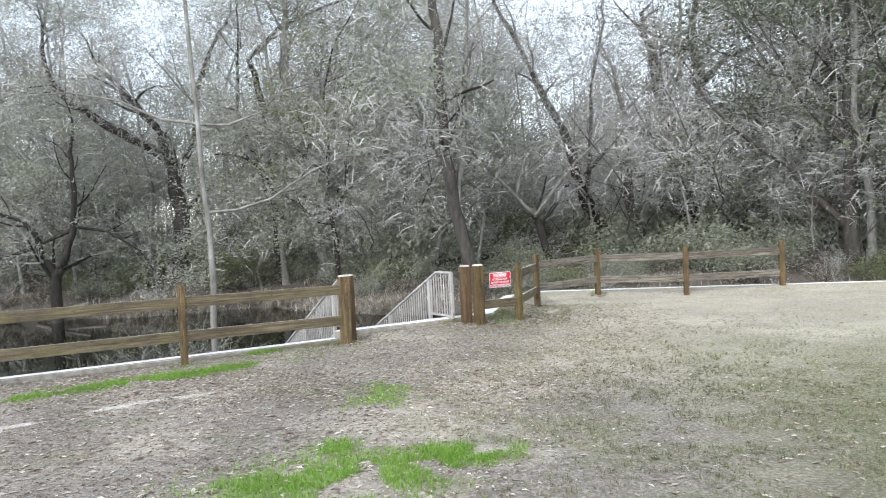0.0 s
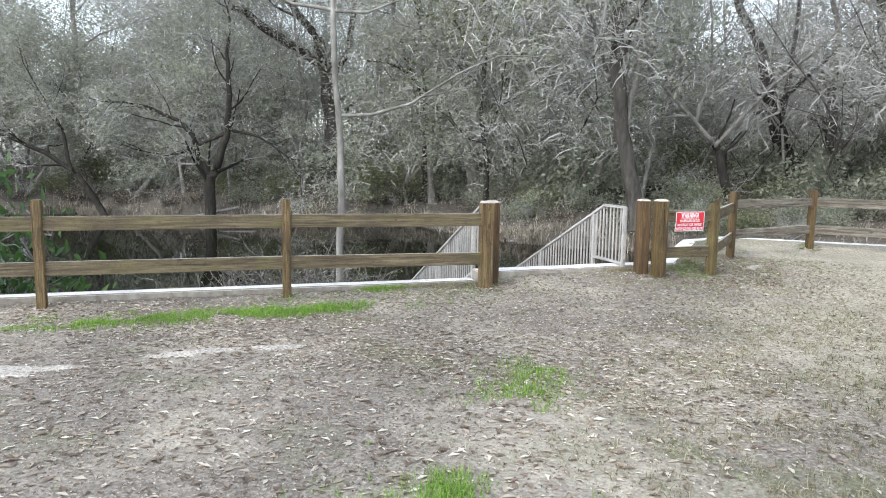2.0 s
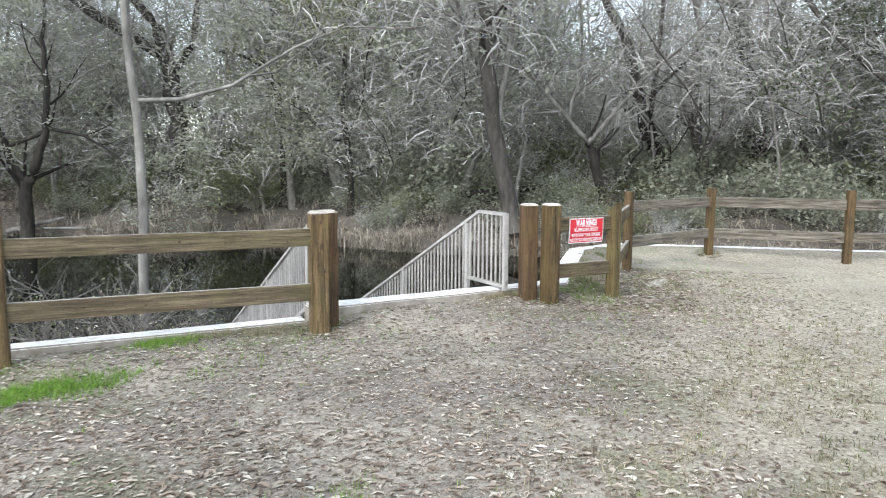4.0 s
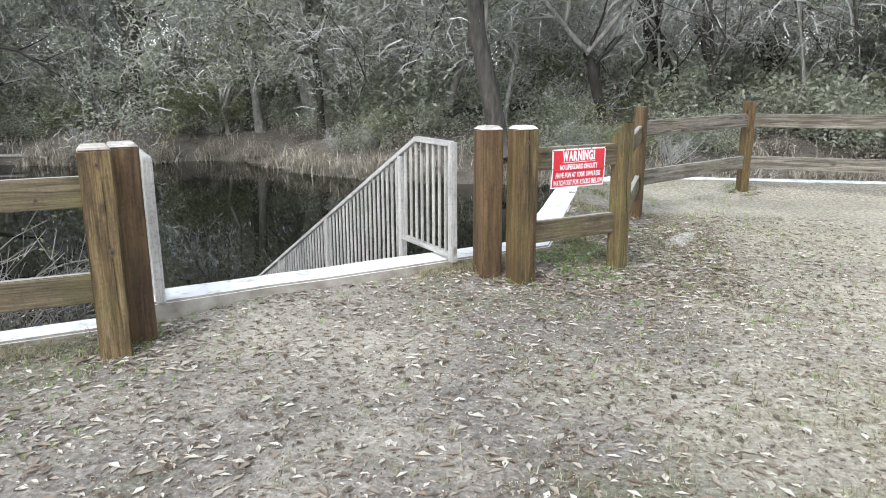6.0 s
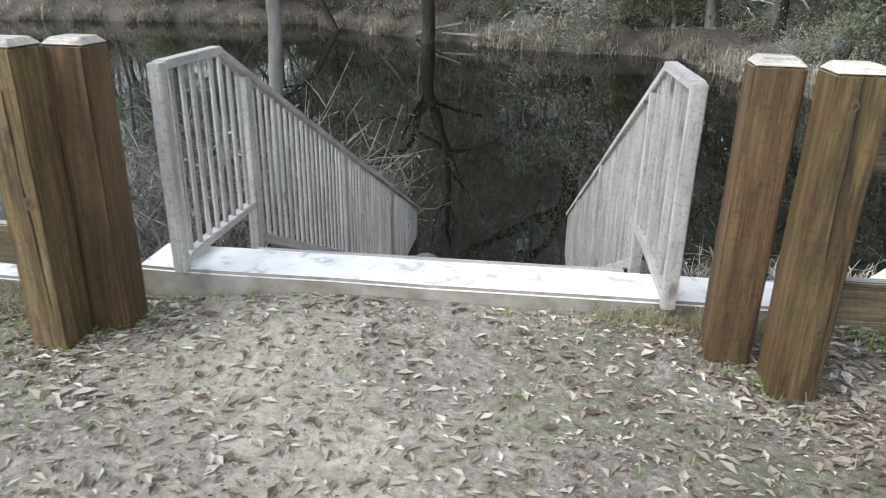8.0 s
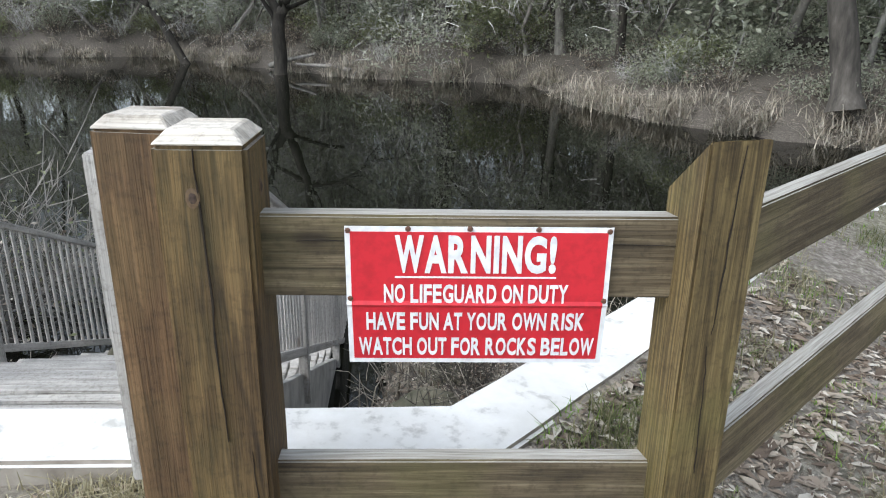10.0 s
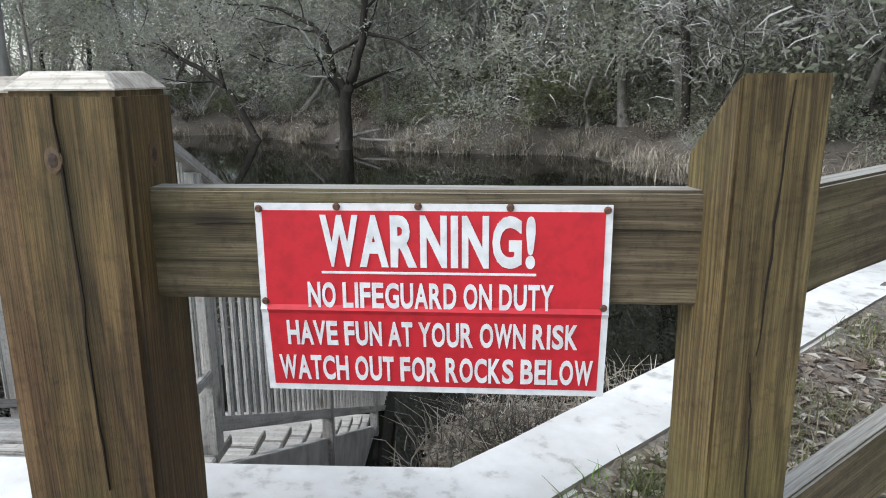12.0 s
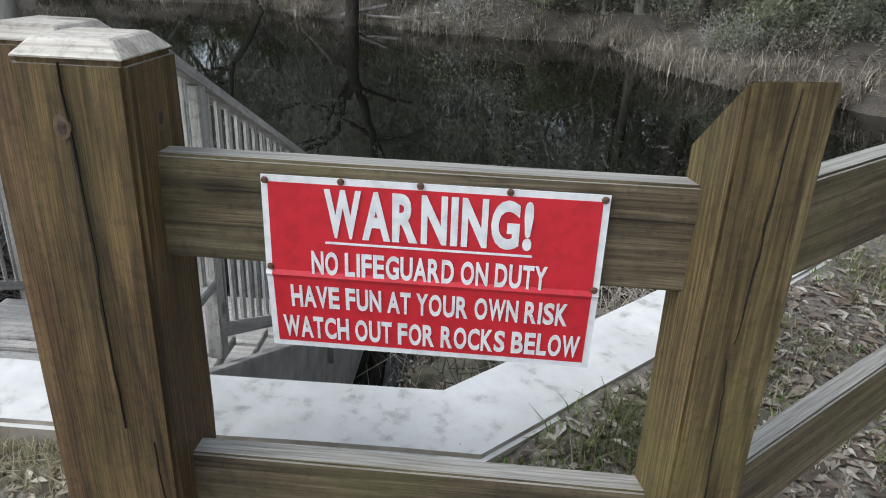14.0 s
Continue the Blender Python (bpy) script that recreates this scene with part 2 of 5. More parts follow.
def ground_material():
    m, n, l, b = material("leafy_sandy_soil", 0.95)
    v = coords(n, l)
    fine = noise_tex(n, l, 38, 8, v, 0.7)
    mid = noise_tex(n, l, 7, 6, v, 0.65)
    big = noise_tex(n, l, 0.55, 4, v)
    soil = ramp(n, l, fine, ((0.3, (0.1, 0.087, 0.075)), (0.5, (0.235, 0.21, 0.184)), (0.7, (0.46, 0.428, 0.39))))
    pale = ramp(n, l, fine, ((0.3, (0.27, 0.24, 0.195)), (0.7, (0.56, 0.52, 0.45))))
    green = ramp(n, l, fine, ((0.3, (0.08, 0.1, 0.03)), (0.7, (0.2, 0.24, 0.09))))
    col = mixed(n, l, soil, pale, ramp(n, l, big, ((0.46, (0, 0, 0)), (0.62, (1, 1, 1)))))
    col = mixed(n, l, col, green, ramp(n, l, noise_tex(n, l, 0.8, 5, coords(n, l, (1, 1, 3))), ((0.52, (0, 0, 0)), (0.7, (0.6, 0.6, 0.6)))))
    col = mixed(n, l, col, ramp(n, l, mid, ((0.3, (0.6, 0.58, 0.55)), (0.65, (1.12, 1.1, 1.08)))), 0.8, "MULTIPLY")
    spot = n.new("ShaderNodeSeparateXYZ")
    wobble = n.new("ShaderNodeVectorMath")
    wobble.operation = "MULTIPLY_ADD"
    l.new(big, wobble.inputs[0])
    wobble.inputs[1].default_value = (5.0, 5.0, 0.0)
    l.new(v, wobble.inputs[2])
    l.new(wobble.outputs[0], spot.inputs[0])

    def span_of(axis, a, c):
        k = n.new("ShaderNodeMapRange")
        k.inputs["From Min"].default_value, k.inputs["From Max"].default_value = a, c
        l.new(spot.outputs[axis], k.inputs["Value"])
        return k.outputs[0]

    def both(p, q, s):
        k, k2 = n.new("ShaderNodeMath"), n.new("ShaderNodeMath")
        k.operation = k2.operation = "MULTIPLY"
        l.new(p, k.inputs[0])
        l.new(q, k.inputs[1])
        l.new(k.outputs[0], k2.inputs[0])
        k2.inputs[1].default_value = s
        return k2.outputs[0]

    straw = ramp(n, l, fine, ((0.34, (0.2, 0.172, 0.12)), (0.5, (0.42, 0.375, 0.28)), (0.64, (0.66, 0.6, 0.48))))
    lawn = ramp(n, l, fine, ((0.34, (0.05, 0.055, 0.025)), (0.5, (0.13, 0.132, 0.066)), (0.66, (0.28, 0.262, 0.165))))
    col = mixed(n, l, col, straw, both(span_of("X", 5.2, 7.2), span_of("Y", 7.5, 9.5), 0.55))
    col = mixed(n, l, col, lawn, both(span_of("X", 6.6, 8.8), span_of("Y", 13.5, 9.5), 0.85))
    humus = ramp(n, l, fine, ((0.3, (0.045, 0.038, 0.031)), (0.5, (0.115, 0.098, 0.082)), (0.7, (0.23, 0.205, 0.175))))
    sep, span = n.new("ShaderNodeSeparateXYZ"), n.new("ShaderNodeMapRange")
    l.new(v, sep.inputs[0])
    span.inputs["From Min"].default_value, span.inputs["From Max"].default_value = -0.15, -0.7
    l.new(sep.outputs["Z"], span.inputs["Value"])
    far = n.new("ShaderNodeMapRange")
    far.inputs["From Min"].default_value, far.inputs["From Max"].default_value = 22.0, 24.0
    l.new(sep.outputs["Y"], far.inputs["Value"])
    either = n.new("ShaderNodeMath")
    either.operation = "MAXIMUM"
    l.new(span.outputs[0], either.inputs[0])
    l.new(far.outputs[0], either.inputs[1])
    west = n.new("ShaderNodeMapRange")
    west.inputs["From Min"].default_value, west.inputs["From Max"].default_value = -13.0, -15.0
    l.new(sep.outputs["X"], west.inputs["Value"])
    all_three = n.new("ShaderNodeMath")
    all_three.operation = "MAXIMUM"
    l.new(either.outputs[0], all_three.inputs[0])
    l.new(west.outputs[0], all_three.inputs[1])
    col = mixed(n, l, col, humus, all_three.outputs[0])
    l.new(col, b.inputs["Base Color"])
    add = n.new("ShaderNodeMath")
    add.operation = "ADD"
    l.new(fine, add.inputs[0])
    l.new(mid, add.inputs[1])
    bump(n, l, b, add.outputs[0], 0.6, 0.03)
    return m


GROUND = ground_material()


def water_material():
    m, n, l, b = material("still_dark_water", 0.012)
    b.inputs["Base Color"].default_value = (0.006, 0.0065, 0.004, 1)
    b.inputs["IOR"].default_value = 1.33
    b.inputs["Specular IOR Level"].default_value = 0.5
    rip = noise_tex(n, l, 2.2, 3, coords(n, l, (1, 0.6, 1)))
    bump(n, l, b, rip, 0.04, 0.03)
    return m


WATER = water_material()


def paint(name, color, rough=0.45):
    m, n, l, b = material(name, rough)
    f = noise_tex(n, l, 45, 5, coords(n, l))
    dark = tuple(c * 0.82 for c in color)
    l.new(ramp(n, l, f, ((0.35, dark), (0.55, color))), b.inputs["Base Color"])
    return m


SIGN_RED = paint("red_sign_vinyl", (0.60, 0.02, 0.035), 0.4)
SIGN_WHITE = paint("white_sign_vinyl", (0.82, 0.82, 0.84), 0.4)
RUST = simple("rusty_screw", ((0.3, (0.06, 0.03, 0.02)), (0.7, (0.2, 0.09, 0.05))), 200, 0.6, 0.1, 0.002)


# ---- helpers for things ----
DOWN = Vector((-0.665, 0.747))
ACROSS = Vector((0.747, 0.665))


def mesh_object(name, bm, mat, parent=None, label="", matrix=None):
    me = bpy.data.meshes.new(name)
    bm.to_mesh(me)
    bm.free()
    me.materials.append(mat)
    ob = new(name, me)
    if parent is not None:
        ob.parent = parent
    if matrix is not None:
        ob.matrix_basis = matrix
    if label:
        ob["label"] = label
    return ob


part = mesh_object


def data_object(name, verts, faces, mat, parent=None, label="", smooth=False):
    me = bpy.data.meshes.new(name)
    me.from_pydata(verts, [], faces)
    me.materials.append(mat)
    if smooth:
        me.polygons.foreach_set("use_smooth", [True] * len(me.polygons))
    ob = new(name, me)
    if parent is not None:
        ob.parent = parent
    if label:
        ob["label"] = label
    return ob


def thing(name, at, label, category, group="", kind=""):
    return tagged(new(name), label, category, group, kind) if at is None else placed(tagged(new(name), label, category, group, kind), at)


def placed(ob, at):
    ob.location = at
    ob.empty_display_size = 0.1
    return ob


def block(size, bevel=0.004, wear=0.0, seed=0, cuts=0):
    """A box round the origin with rounded, slightly worn edges."""
    bm = bmesh.new()
    bmesh.ops.create_cube(bm, size=1.0)
    bmesh.ops.scale(bm, vec=size, verts=bm.verts)
    if cuts:
        long = [e for e in bm.edges if abs((e.verts[0].co - e.verts[1].co).x) > size[0] * 0.9]
        bmesh.ops.subdivide_edges(bm, edges=long, cuts=cuts, use_grid_fill=True)
    bmesh.ops.bevel(bm, geom=[e for e in bm.edges if e.calc_face_angle(0) > 0.5], offset=bevel, segments=2, affect="EDGES")
    if wear:
        for v in bm.verts:
            v.co += noise.noise_vector(v.co * 6 + Vector((seed * 7.3, seed, 0))) * wear
    return bm


def frame_from(p, q, up=(0, 0, 1)):
    """A matrix at the middle of p and q with x along the line from p to q and z nearest to up."""
    p, q = Vector(p), Vector(q)
    x = (q - p).normalized()
    if abs(x.dot(Vector(up))) > 0.999:
        up = (*ACROSS, 0)
    y = Vector(up).cross(x).normalized()
    z = x.cross(y)
    m = Matrix((x, y, z)).transposed().to_4x4()
    m.translation = (p + q) / 2
    return m


def beam(name, p, q, width, height, mat, parent, label="", bevel=0.004, wear=0.002, seed=0):
    """A straight board from p to q, given relative to the parent."""
    length = (Vector(q) - Vector(p)).length
    return part(name, block((length, width, height), bevel, wear, seed, max(1, int(length / 0.3))), mat, parent, label, frame_from(p, q))


# ---- ground, water, kerb ----
KERB_LEFT = [(-12.4, 0.2), (0.50, 10.25)]
KERB_MAIN = [(0.52, 10.30), (2.58, 12.11), (2.74, 15.0), (3.35, 15.85), (9.6, 15.75), (30.0, 14.5)]
LINE = KERB_LEFT[:1] + KERB_MAIN
WATER_Z = -1.6


def side(x, y):
    """Distance to the kerb line, positive on the water's side."""
    best, sign = 1e9, 1
    for (ax, ay), (bx, by) in zip(LINE[:-1], LINE[1:]):
        dx, dy = bx - ax, by - ay
        k = max(0.0, min(1.0, ((x - ax) * dx + (y - ay) * dy) / (dx * dx + dy * dy)))
        px, py = x - ax - k * dx, y - ay - k * dy
        d = math.hypot(px, py)
        if d < best - 1e-9:
            best, sign = d, (1 if dx * py - dy * px > 0 else -1)
    return best * sign


def shore(x):
    """Where the far bank begins."""
    return 28.7 + 2.3 * smooth(-16, -11, x) - 3.6 * smooth(-9, -3.5, x) - 1.1 * max(0.0, -27 - x) + 0.7 * noise.noise(Vector((x * 0.35, 3.1, 0))) + 0.4 * noise.noise(Vector((x * 1.1, 9.0, 0)))


def smooth(a, b, v):
    k = max(0.0, min(1.0, (v - a) / (b - a)))
    return k * k * (3 - 2 * k)


def height(x, y):
    n1 = noise.noise(Vector((x * 0.5, y * 0.5, 0)))
    n2 = noise.noise(Vector((x * 2.1, y * 2.1, 5)))
    s = side(x, y)
    if s < 0.03:
        near = smooth(2.5, 0.2, -s)
        edge = (0.055 + 0.05 * smooth(11.9, 12.4, y)) * smooth(0.75, 0.12, -s) * smooth(0.5, 1.2, x)
        return edge + 0.06 * smooth(6.0, 12.0, y) * smooth(-2.5, 1.0, x) + 0.02 * n1 * (1 - near) + 0.012 * n2
    d = y - shore(x)
    if d > -0.8:
        rise = 1.25 * (1 - math.exp(-max(0.0, d + 0.3) / 1.6)) + 0.035 * min(45.0, max(0.0, d))
        return WATER_Z - 0.35 + 0.35 * smooth(-0.8, -0.2, d) + rise + 0.12 * n1 * smooth(0, 4, d) + 0.04 * n2
    e = (x - 2.14) * 0.747 + (y - 11.425) * 0.665
    right = smooth(0.05, 0.4, e) * smooth(5.5, 3.5, x)
    left = smooth(-1.85, -2.2, e)
    bank = max(0.85 * right * math.exp(-max(0.0, s - 0.3) / 2.4), (0.25 + 0.35 * left) * math.exp(-max(0.0, s - 0.2) / 1.1)) * (0.85 + 0.6 * n1)
    return WATER_Z - 0.3 + bank + 0.06 * n2


def build_ground():
    xs = np.unique(np.round(np.concatenate([np.linspace(-400, -60, 10), np.linspace(-60, -12, 49), np.arange(-12, -4, 0.3), np.arange(-4, 9, 0.13), np.arange(9, 24, 0.5), np.linspace(24, 60, 25), np.linspace(60, 400, 10)]), 3))
    ys = np.unique(np.round(np.concatenate([np.linspace(-400, -30, 8), np.linspace(-30, 0, 22), np.arange(0, 6, 0.35), np.arange(6, 16.8, 0.13), np.arange(17, 40, 0.4), np.linspace(40, 80, 30), np.linspace(80, 400, 10)]), 3))
    verts = [(x, y, height(x, y)) for y in ys for x in xs]
    w = len(xs)
    faces = [(j * w + i, j * w + i + 1, (j + 1) * w + i + 1, (j + 1) * w + i) for j in range(len(ys) - 1) for i in range(w - 1)]
    ob = data_object("ground", verts, faces, GROUND, smooth=True)
    tagged(ob, "sandy soil strewn with dry leaves and thin grass", "ground", kind="structure")


build_ground()

bm = bmesh.new()
bmesh.ops.create_grid(bm, x_segments=1, y_segments=1, size=1)
bmesh.ops.scale(bm, vec=(200, 22, 1), verts=bm.verts)
pond = mesh_object("water", bm, WATER)
pond.location = (0, 12.0, WATER_Z)
tagged(pond, "still dark creek water reflecting bare trees", "water", kind="structure")


def wall_run(points, width, top, name, label):
    """A concrete wall along a line of points, mitred at the bends, with a bevelled coping."""
    left, right = [], []
    n = len(points)
    for i, p in enumerate(points):
        a = Vector(points[max(0, i - 1)])
        b = Vector(points[min(n - 1, i + 1)])
        p = Vector(p)
        d1 = (p - a).normalized() if i > 0 else (b - p).normalized()
        d2 = (b - p).normalized() if i < n - 1 else d1
        nn = Vector((-(d1 + d2).y, (d1 + d2).x)).normalized()
        w = width / 2 / max(0.5, nn.dot(Vector((-d1.y, d1.x))))
        left.append(p + nn * w)
        right.append(p - nn * w)
    bm = bmesh.new()
    ring = []
    for i in range(n):
        ring.append([bm.verts.new((q.x, q.y, z)) for q, z in ((left[i], -2.6), (left[i], top), (right[i], top), (right[i], -2.6))])
    for i in range(n - 1):
        for k in range(3):
            bm.faces.new((ring[i][k], ring[i][k + 1], ring[i + 1][k + 1], ring[i + 1][k]))
    bm.faces.new(ring[0])
    bm.faces.new(ring[-1][::-1])
    bmesh.ops.recalc_face_normals(bm, faces=bm.faces)
    edges = [e for e in bm.edges if e.verts[0].co.z > top - 0.01 and e.verts[1].co.z > top - 0.01]
    bmesh.ops.subdivide_edges(bm, edges=[e for e in edges if e.calc_length() > 1.0], cuts=14, use_grid_fill=False)
    bmesh.ops.bevel(bm, geom=[e for e in bm.edges if e.verts[0].co.z > top - 0.01 and e.verts[1].co.z > top - 0.01 and e.calc_face_angle(0) > 0.6], offset=0.012, segments=2, affect="EDGES")
    for v in bm.verts:
        if v.co.z > top - 0.05:
            v.co += noise.noise_vector(v.co * 3.0) * 0.006
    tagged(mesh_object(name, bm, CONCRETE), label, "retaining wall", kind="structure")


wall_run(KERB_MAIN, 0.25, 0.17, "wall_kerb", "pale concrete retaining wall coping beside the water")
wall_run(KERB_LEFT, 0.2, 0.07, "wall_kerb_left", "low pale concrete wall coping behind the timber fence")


# ---- fences ----
def square_post(name, at, top, size, turn, parent, mat=WOOD_POST, cap=True, seed=0):
    """A square timber post with a chamfered pale top, its grain upright."""
    x, y, z0 = at
    rot = Matrix.Rotation(radians(turn), 4, "Z")
    upright = Matrix.Rotation(radians(-90), 4, "Y")
    foot = z0 - 0.3
    tall = top - (0.022 if cap else 0.0) - foot
    m = Matrix.Translation((x, y, foot + tall / 2)) @ rot @ upright
    body = part(name, block((tall, size, size), 0.007, 0.003, seed, 6), mat, parent, "", m)
    if cap:
        bm = bmesh.new()
        bmesh.ops.create_cone(bm, cap_ends=True, segments=4, radius1=(size / 2 - 0.001) * math.sqrt(2), radius2=(size / 2 - 0.022) * math.sqrt(2), depth=0.022)
        bmesh.ops.rotate(bm, verts=bm.verts, cent=(0, 0, 0), matrix=Matrix.Rotation(radians(45), 3, "Z"))
        bmesh.ops.bevel(bm, geom=list(bm.edges), offset=0.003, segments=1, affect="EDGES")
        c = part("post_cap", bm, WOOD_CAP, body, "pale chamfered end grain")
        c.matrix_basis = upright.inverted() @ Matrix.Rotation(0, 4, "Z")
        c.matrix_basis.translation = (tall / 2 + 0.011, 0, 0)
    return body


def rails_between(fence, a, b, inset_a, inset_b, tops=(0.905, 0.46), z=0.0, offset=0.0, seed=0, mat=WOOD_RAIL):
    a, b = Vector(a), Vector(b)
    d = (b - a).normalized()
    n = Vector((d.y, -d.x))
    p, q = a + d * inset_a + n * offset, b - d * inset_b + n * offset
    for k, top in enumerate(tops):
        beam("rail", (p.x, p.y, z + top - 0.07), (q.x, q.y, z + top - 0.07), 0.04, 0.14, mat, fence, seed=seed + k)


POST_A, POST_B = (0.783, 9.885), (0.79, 10.072)
POST_C, POST_D = (2.336, 11.462), (2.55, 11.447)
SIGN_POST = (3.161, 11.949)
left_fence = thing("timber_fence", (0, 0, 0), "weathered brown timber post and rail fence along the creek", "fence")
left_posts = [(-6.65, 4.27), (-4.78, 5.71), (-2.9, 7.14), (-1.03, 8.59)]
for i, p in enumerate(left_posts):
    square_post("post", (*p, 0.0), 1.07, 0.09, 37, left_fence, WOOD_TAN, False, i)
square_post("post", (*POST_A, 0.05), 1.045, 0.14, 37, left_fence, WOOD_TAN, True, 9)
chain = left_posts + [POST_A]
for i, (a, b) in enumerate(zip(chain[:-1], chain[1:])):
    rails_between(left_fence, a, b, 0.0 if i == 0 else 0.025, 0.025 if i < 3 else 0.05, seed=i * 3)

right_fence = thing("timber_fence", (0, 0, 0), "weathered brown timber post and rail fence bending round the lawn", "fence")
square_post("post", (*POST_D, 0.05), 1.045, 0.14, 40.4, right_fence, WOOD_POST, True, 12)
far_posts = [(3.39, 13.85), (4.61, 15.38), (6.365, 15.12), (8.34, 15.6)]
for i, p in enumerate(far_posts):
    square_post("post", (*p, 0.06), 1.07, 0.1, (70, 25, 5, 5)[i], right_fence, WOOD_POST, False, 20 + i)


def slanted_post():
    """The post beside the sign: its top is sawn off at a slant towards the water."""
    deep, wide = 0.1, 0.108
    bm = block((1.36, deep, wide), 0.004, 0.0, 3, 5)
    for v in bm.verts:
        if v.co.x > 0.6:
            v.co.x -= (deep / 2 + v.co.y) * 0.95
        v.co += noise.noise_vector(v.co * 7) * 0.002
    rot = Matrix.Rotation(radians(55), 4, "Z") @ Matrix.Rotation(radians(-90), 4, "Y")
    part("post", bm, WOOD_OLIVE, right_fence, "greenish post with a slanted sawn top", Matrix.Translation((*SIGN_POST, 0.36)) @ rot)


slanted_post()
rails_between(right_fence, (2.60, 11.462), (3.155, 11.934), 0.0, 0.0, (0.905, 0.445), 0.0, -0.021, 41)
rails_between(right_fence, SIGN_POST, far_posts[0], 0.03, 0.03, (0.9, 0.45), 0.0, 0.0, 47)
for i, (a, b) in enumerate(zip(far_posts[:-1], far_posts[1:])):
    rails_between(right_fence, a, b, 0.03, 0.03, (0.94, 0.49), 0.0, 0.0, 50 + i * 3, WOOD_SILVER)

for k, (p, turn) in enumerate(((POST_B, 40), (POST_C, 36))):
    g = thing("gate_post", (*p, 0.05), "square brown timber post with a pale chamfered top by the stair", "post", "posts of the stair opening")
    square_post("post", (0, 0, 0), 0.99, 0.14, turn, g, WOOD_RED, True, 30 + k)


KNOT = simple("dark_knot", ((0.3, (0.025, 0.015, 0.008)), (0.6, (0.07, 0.042, 0.03))), 160, 0.7, 0.4, 0.003)
KNOT_RING = simple("knot_ring", ((0.3, (0.08, 0.048, 0.03)), (0.6, (0.14, 0.09, 0.045))), 120, 0.7, 0.4, 0.003)


def knot(fence, at, normal, size):
    """A knot in the timber: a dark eye in a brown ring, lying on the face."""
    z = Vector(normal).normalized()
    m = z.to_track_quat("Z", "Y").to_matrix().to_4x4()
    m.translation = Vector(at) + z * 0.002
    for name, mat, s, h in (("knot", KNOT_RING, 1.0, 0.0012), ("knot_eye", KNOT, 0.62, 0.0024)):
        bm = bmesh.new()
        bmesh.ops.create_uvsphere(bm, u_segments=14, v_segments=6, radius=1.0)
        for v in bm.verts:
            v.co *= 1 + 0.18 * noise.noise(v.co * 1.7 + Vector(at))
            v.co = Vector((v.co.x * size * s * 0.8, v.co.y * size * s * 1.15, v.co.z * h))
        part(name, bm, mat, fence, "", m)


SPLIT = simple("dark_drying_split", ((0.3, (0.008, 0.006, 0.004)), (0.7, (0.03, 0.02, 0.014))), 90, 0.9, 0.2, 0.002)


def split(fence, p, q, normal, width, seed):
    """A drying crack along the grain: a dark wavering sliver on the face."""
    r = random.Random(seed)
    p, q, nn = Vector(p), Vector(q), Vector(normal).normalized()
    sideways = (q - p).cross(nn).normalized()
    bm = bmesh.new()
    rows, wav = [], 0.0
    for k in range(17):
        t = k / 16
        wav += r.gauss(0, 0.0012)
        w = width * math.sin(math.pi * min(0.98, max(0.03, t))) ** 0.5 * r.uniform(0.5, 1.2) / 2
        c = p.lerp(q, t) + sideways * wav
        rows.append([bm.verts.new(c + sideways * s * w + nn * d) for s, d in ((-1, -0.004), (-1, 0.0006), (1, 0.0006), (1, -0.004))])
    for a, c in zip(rows[:-1], rows[1:]):
        for i in range(3):
            bm.faces.new((a[i], a[i + 1], c[i + 1], c[i]))
    bmesh.ops.recalc_face_normals(bm, faces=bm.faces)
    part("split", bm, SPLIT, fence)


NA, NB = Vector((0.602, -0.799, 0)), Vector((0.648, -0.762, 0))
UA, UB = Vector((0.799, 0.602, 0)), Vector((0.762, 0.648, 0))
for du, z, s in ((0.005, 0.955, 0.013), (0.03, 0.56, 0.02)):
    knot(left_fence, Vector((*POST_A, z)) + NA * 0.0705 + UA * du, NA, s)
for du, z, s in ((-0.25, 0.81, 0.013), (-0.72, 0.82, 0.012), (-1.05, 0.84, 0.016), (-1.5, 0.81, 0.011), (-0.5, 0.37, 0.012), (-1.3, 0.38, 0.014)):
    knot(left_fence, Vector((*POST_A, z)) + Vector((1.8, 1.28, 0)).normalized() * du + NA * 0.0205, NA, s)
knot(right_fence, Vector((*POST_D, 0.945)) + NB * 0.0705 - UB * 0.012, NB, 0.014)
knot(right_fence, Vector((*POST_D, 0.945)) + UB * 0.0705 - NB * 0.0, UB, 0.014)
knot(right_fence, Vector((*POST_D, 0.30)) + NB * 0.0705 + UB * 0.03, NB, 0.012)


front = Vector((*POST_D, 0)) + NB * 0.0725
split(right_fence, front - UB * 0.004 + Vector((0, 0, 1.02)), front + UB * 0.012 + Vector((0, 0, 0.52)), NB, 0.0032, 1)
split(right_fence, front + UB * 0.045 + Vector((0, 0, 0.5)), front + UB * 0.05 + Vector((0, 0, 0.12)), NB, 0.0015, 2)
front = Vector((*POST_A, 0)) + NA * 0.0725
split(left_fence, front + UA * 0.02 + Vector((0, 0, 0.9)), front + UA * 0.03 + Vector((0, 0, 0.2)), NA, 0.002, 3)
NS = Vector((0.819, -0.574, 0))
front = Vector((*SIGN_POST, 0)) + NS * 0.0517
split(right_fence, front + Vector((0.004, 0.006, 1.03)), front + Vector((-0.002, -0.002, 0.72)), NS, 0.0022, 4)
split(right_fence, front + Vector((-0.008, -0.011, 0.7)), front + Vector((-0.002, -0.003, 0.45)), NS, 0.0016, 5)
rail_face = Vector((2.6, 11.462, 0)) + Vector((0.0008, -0.001, 0))
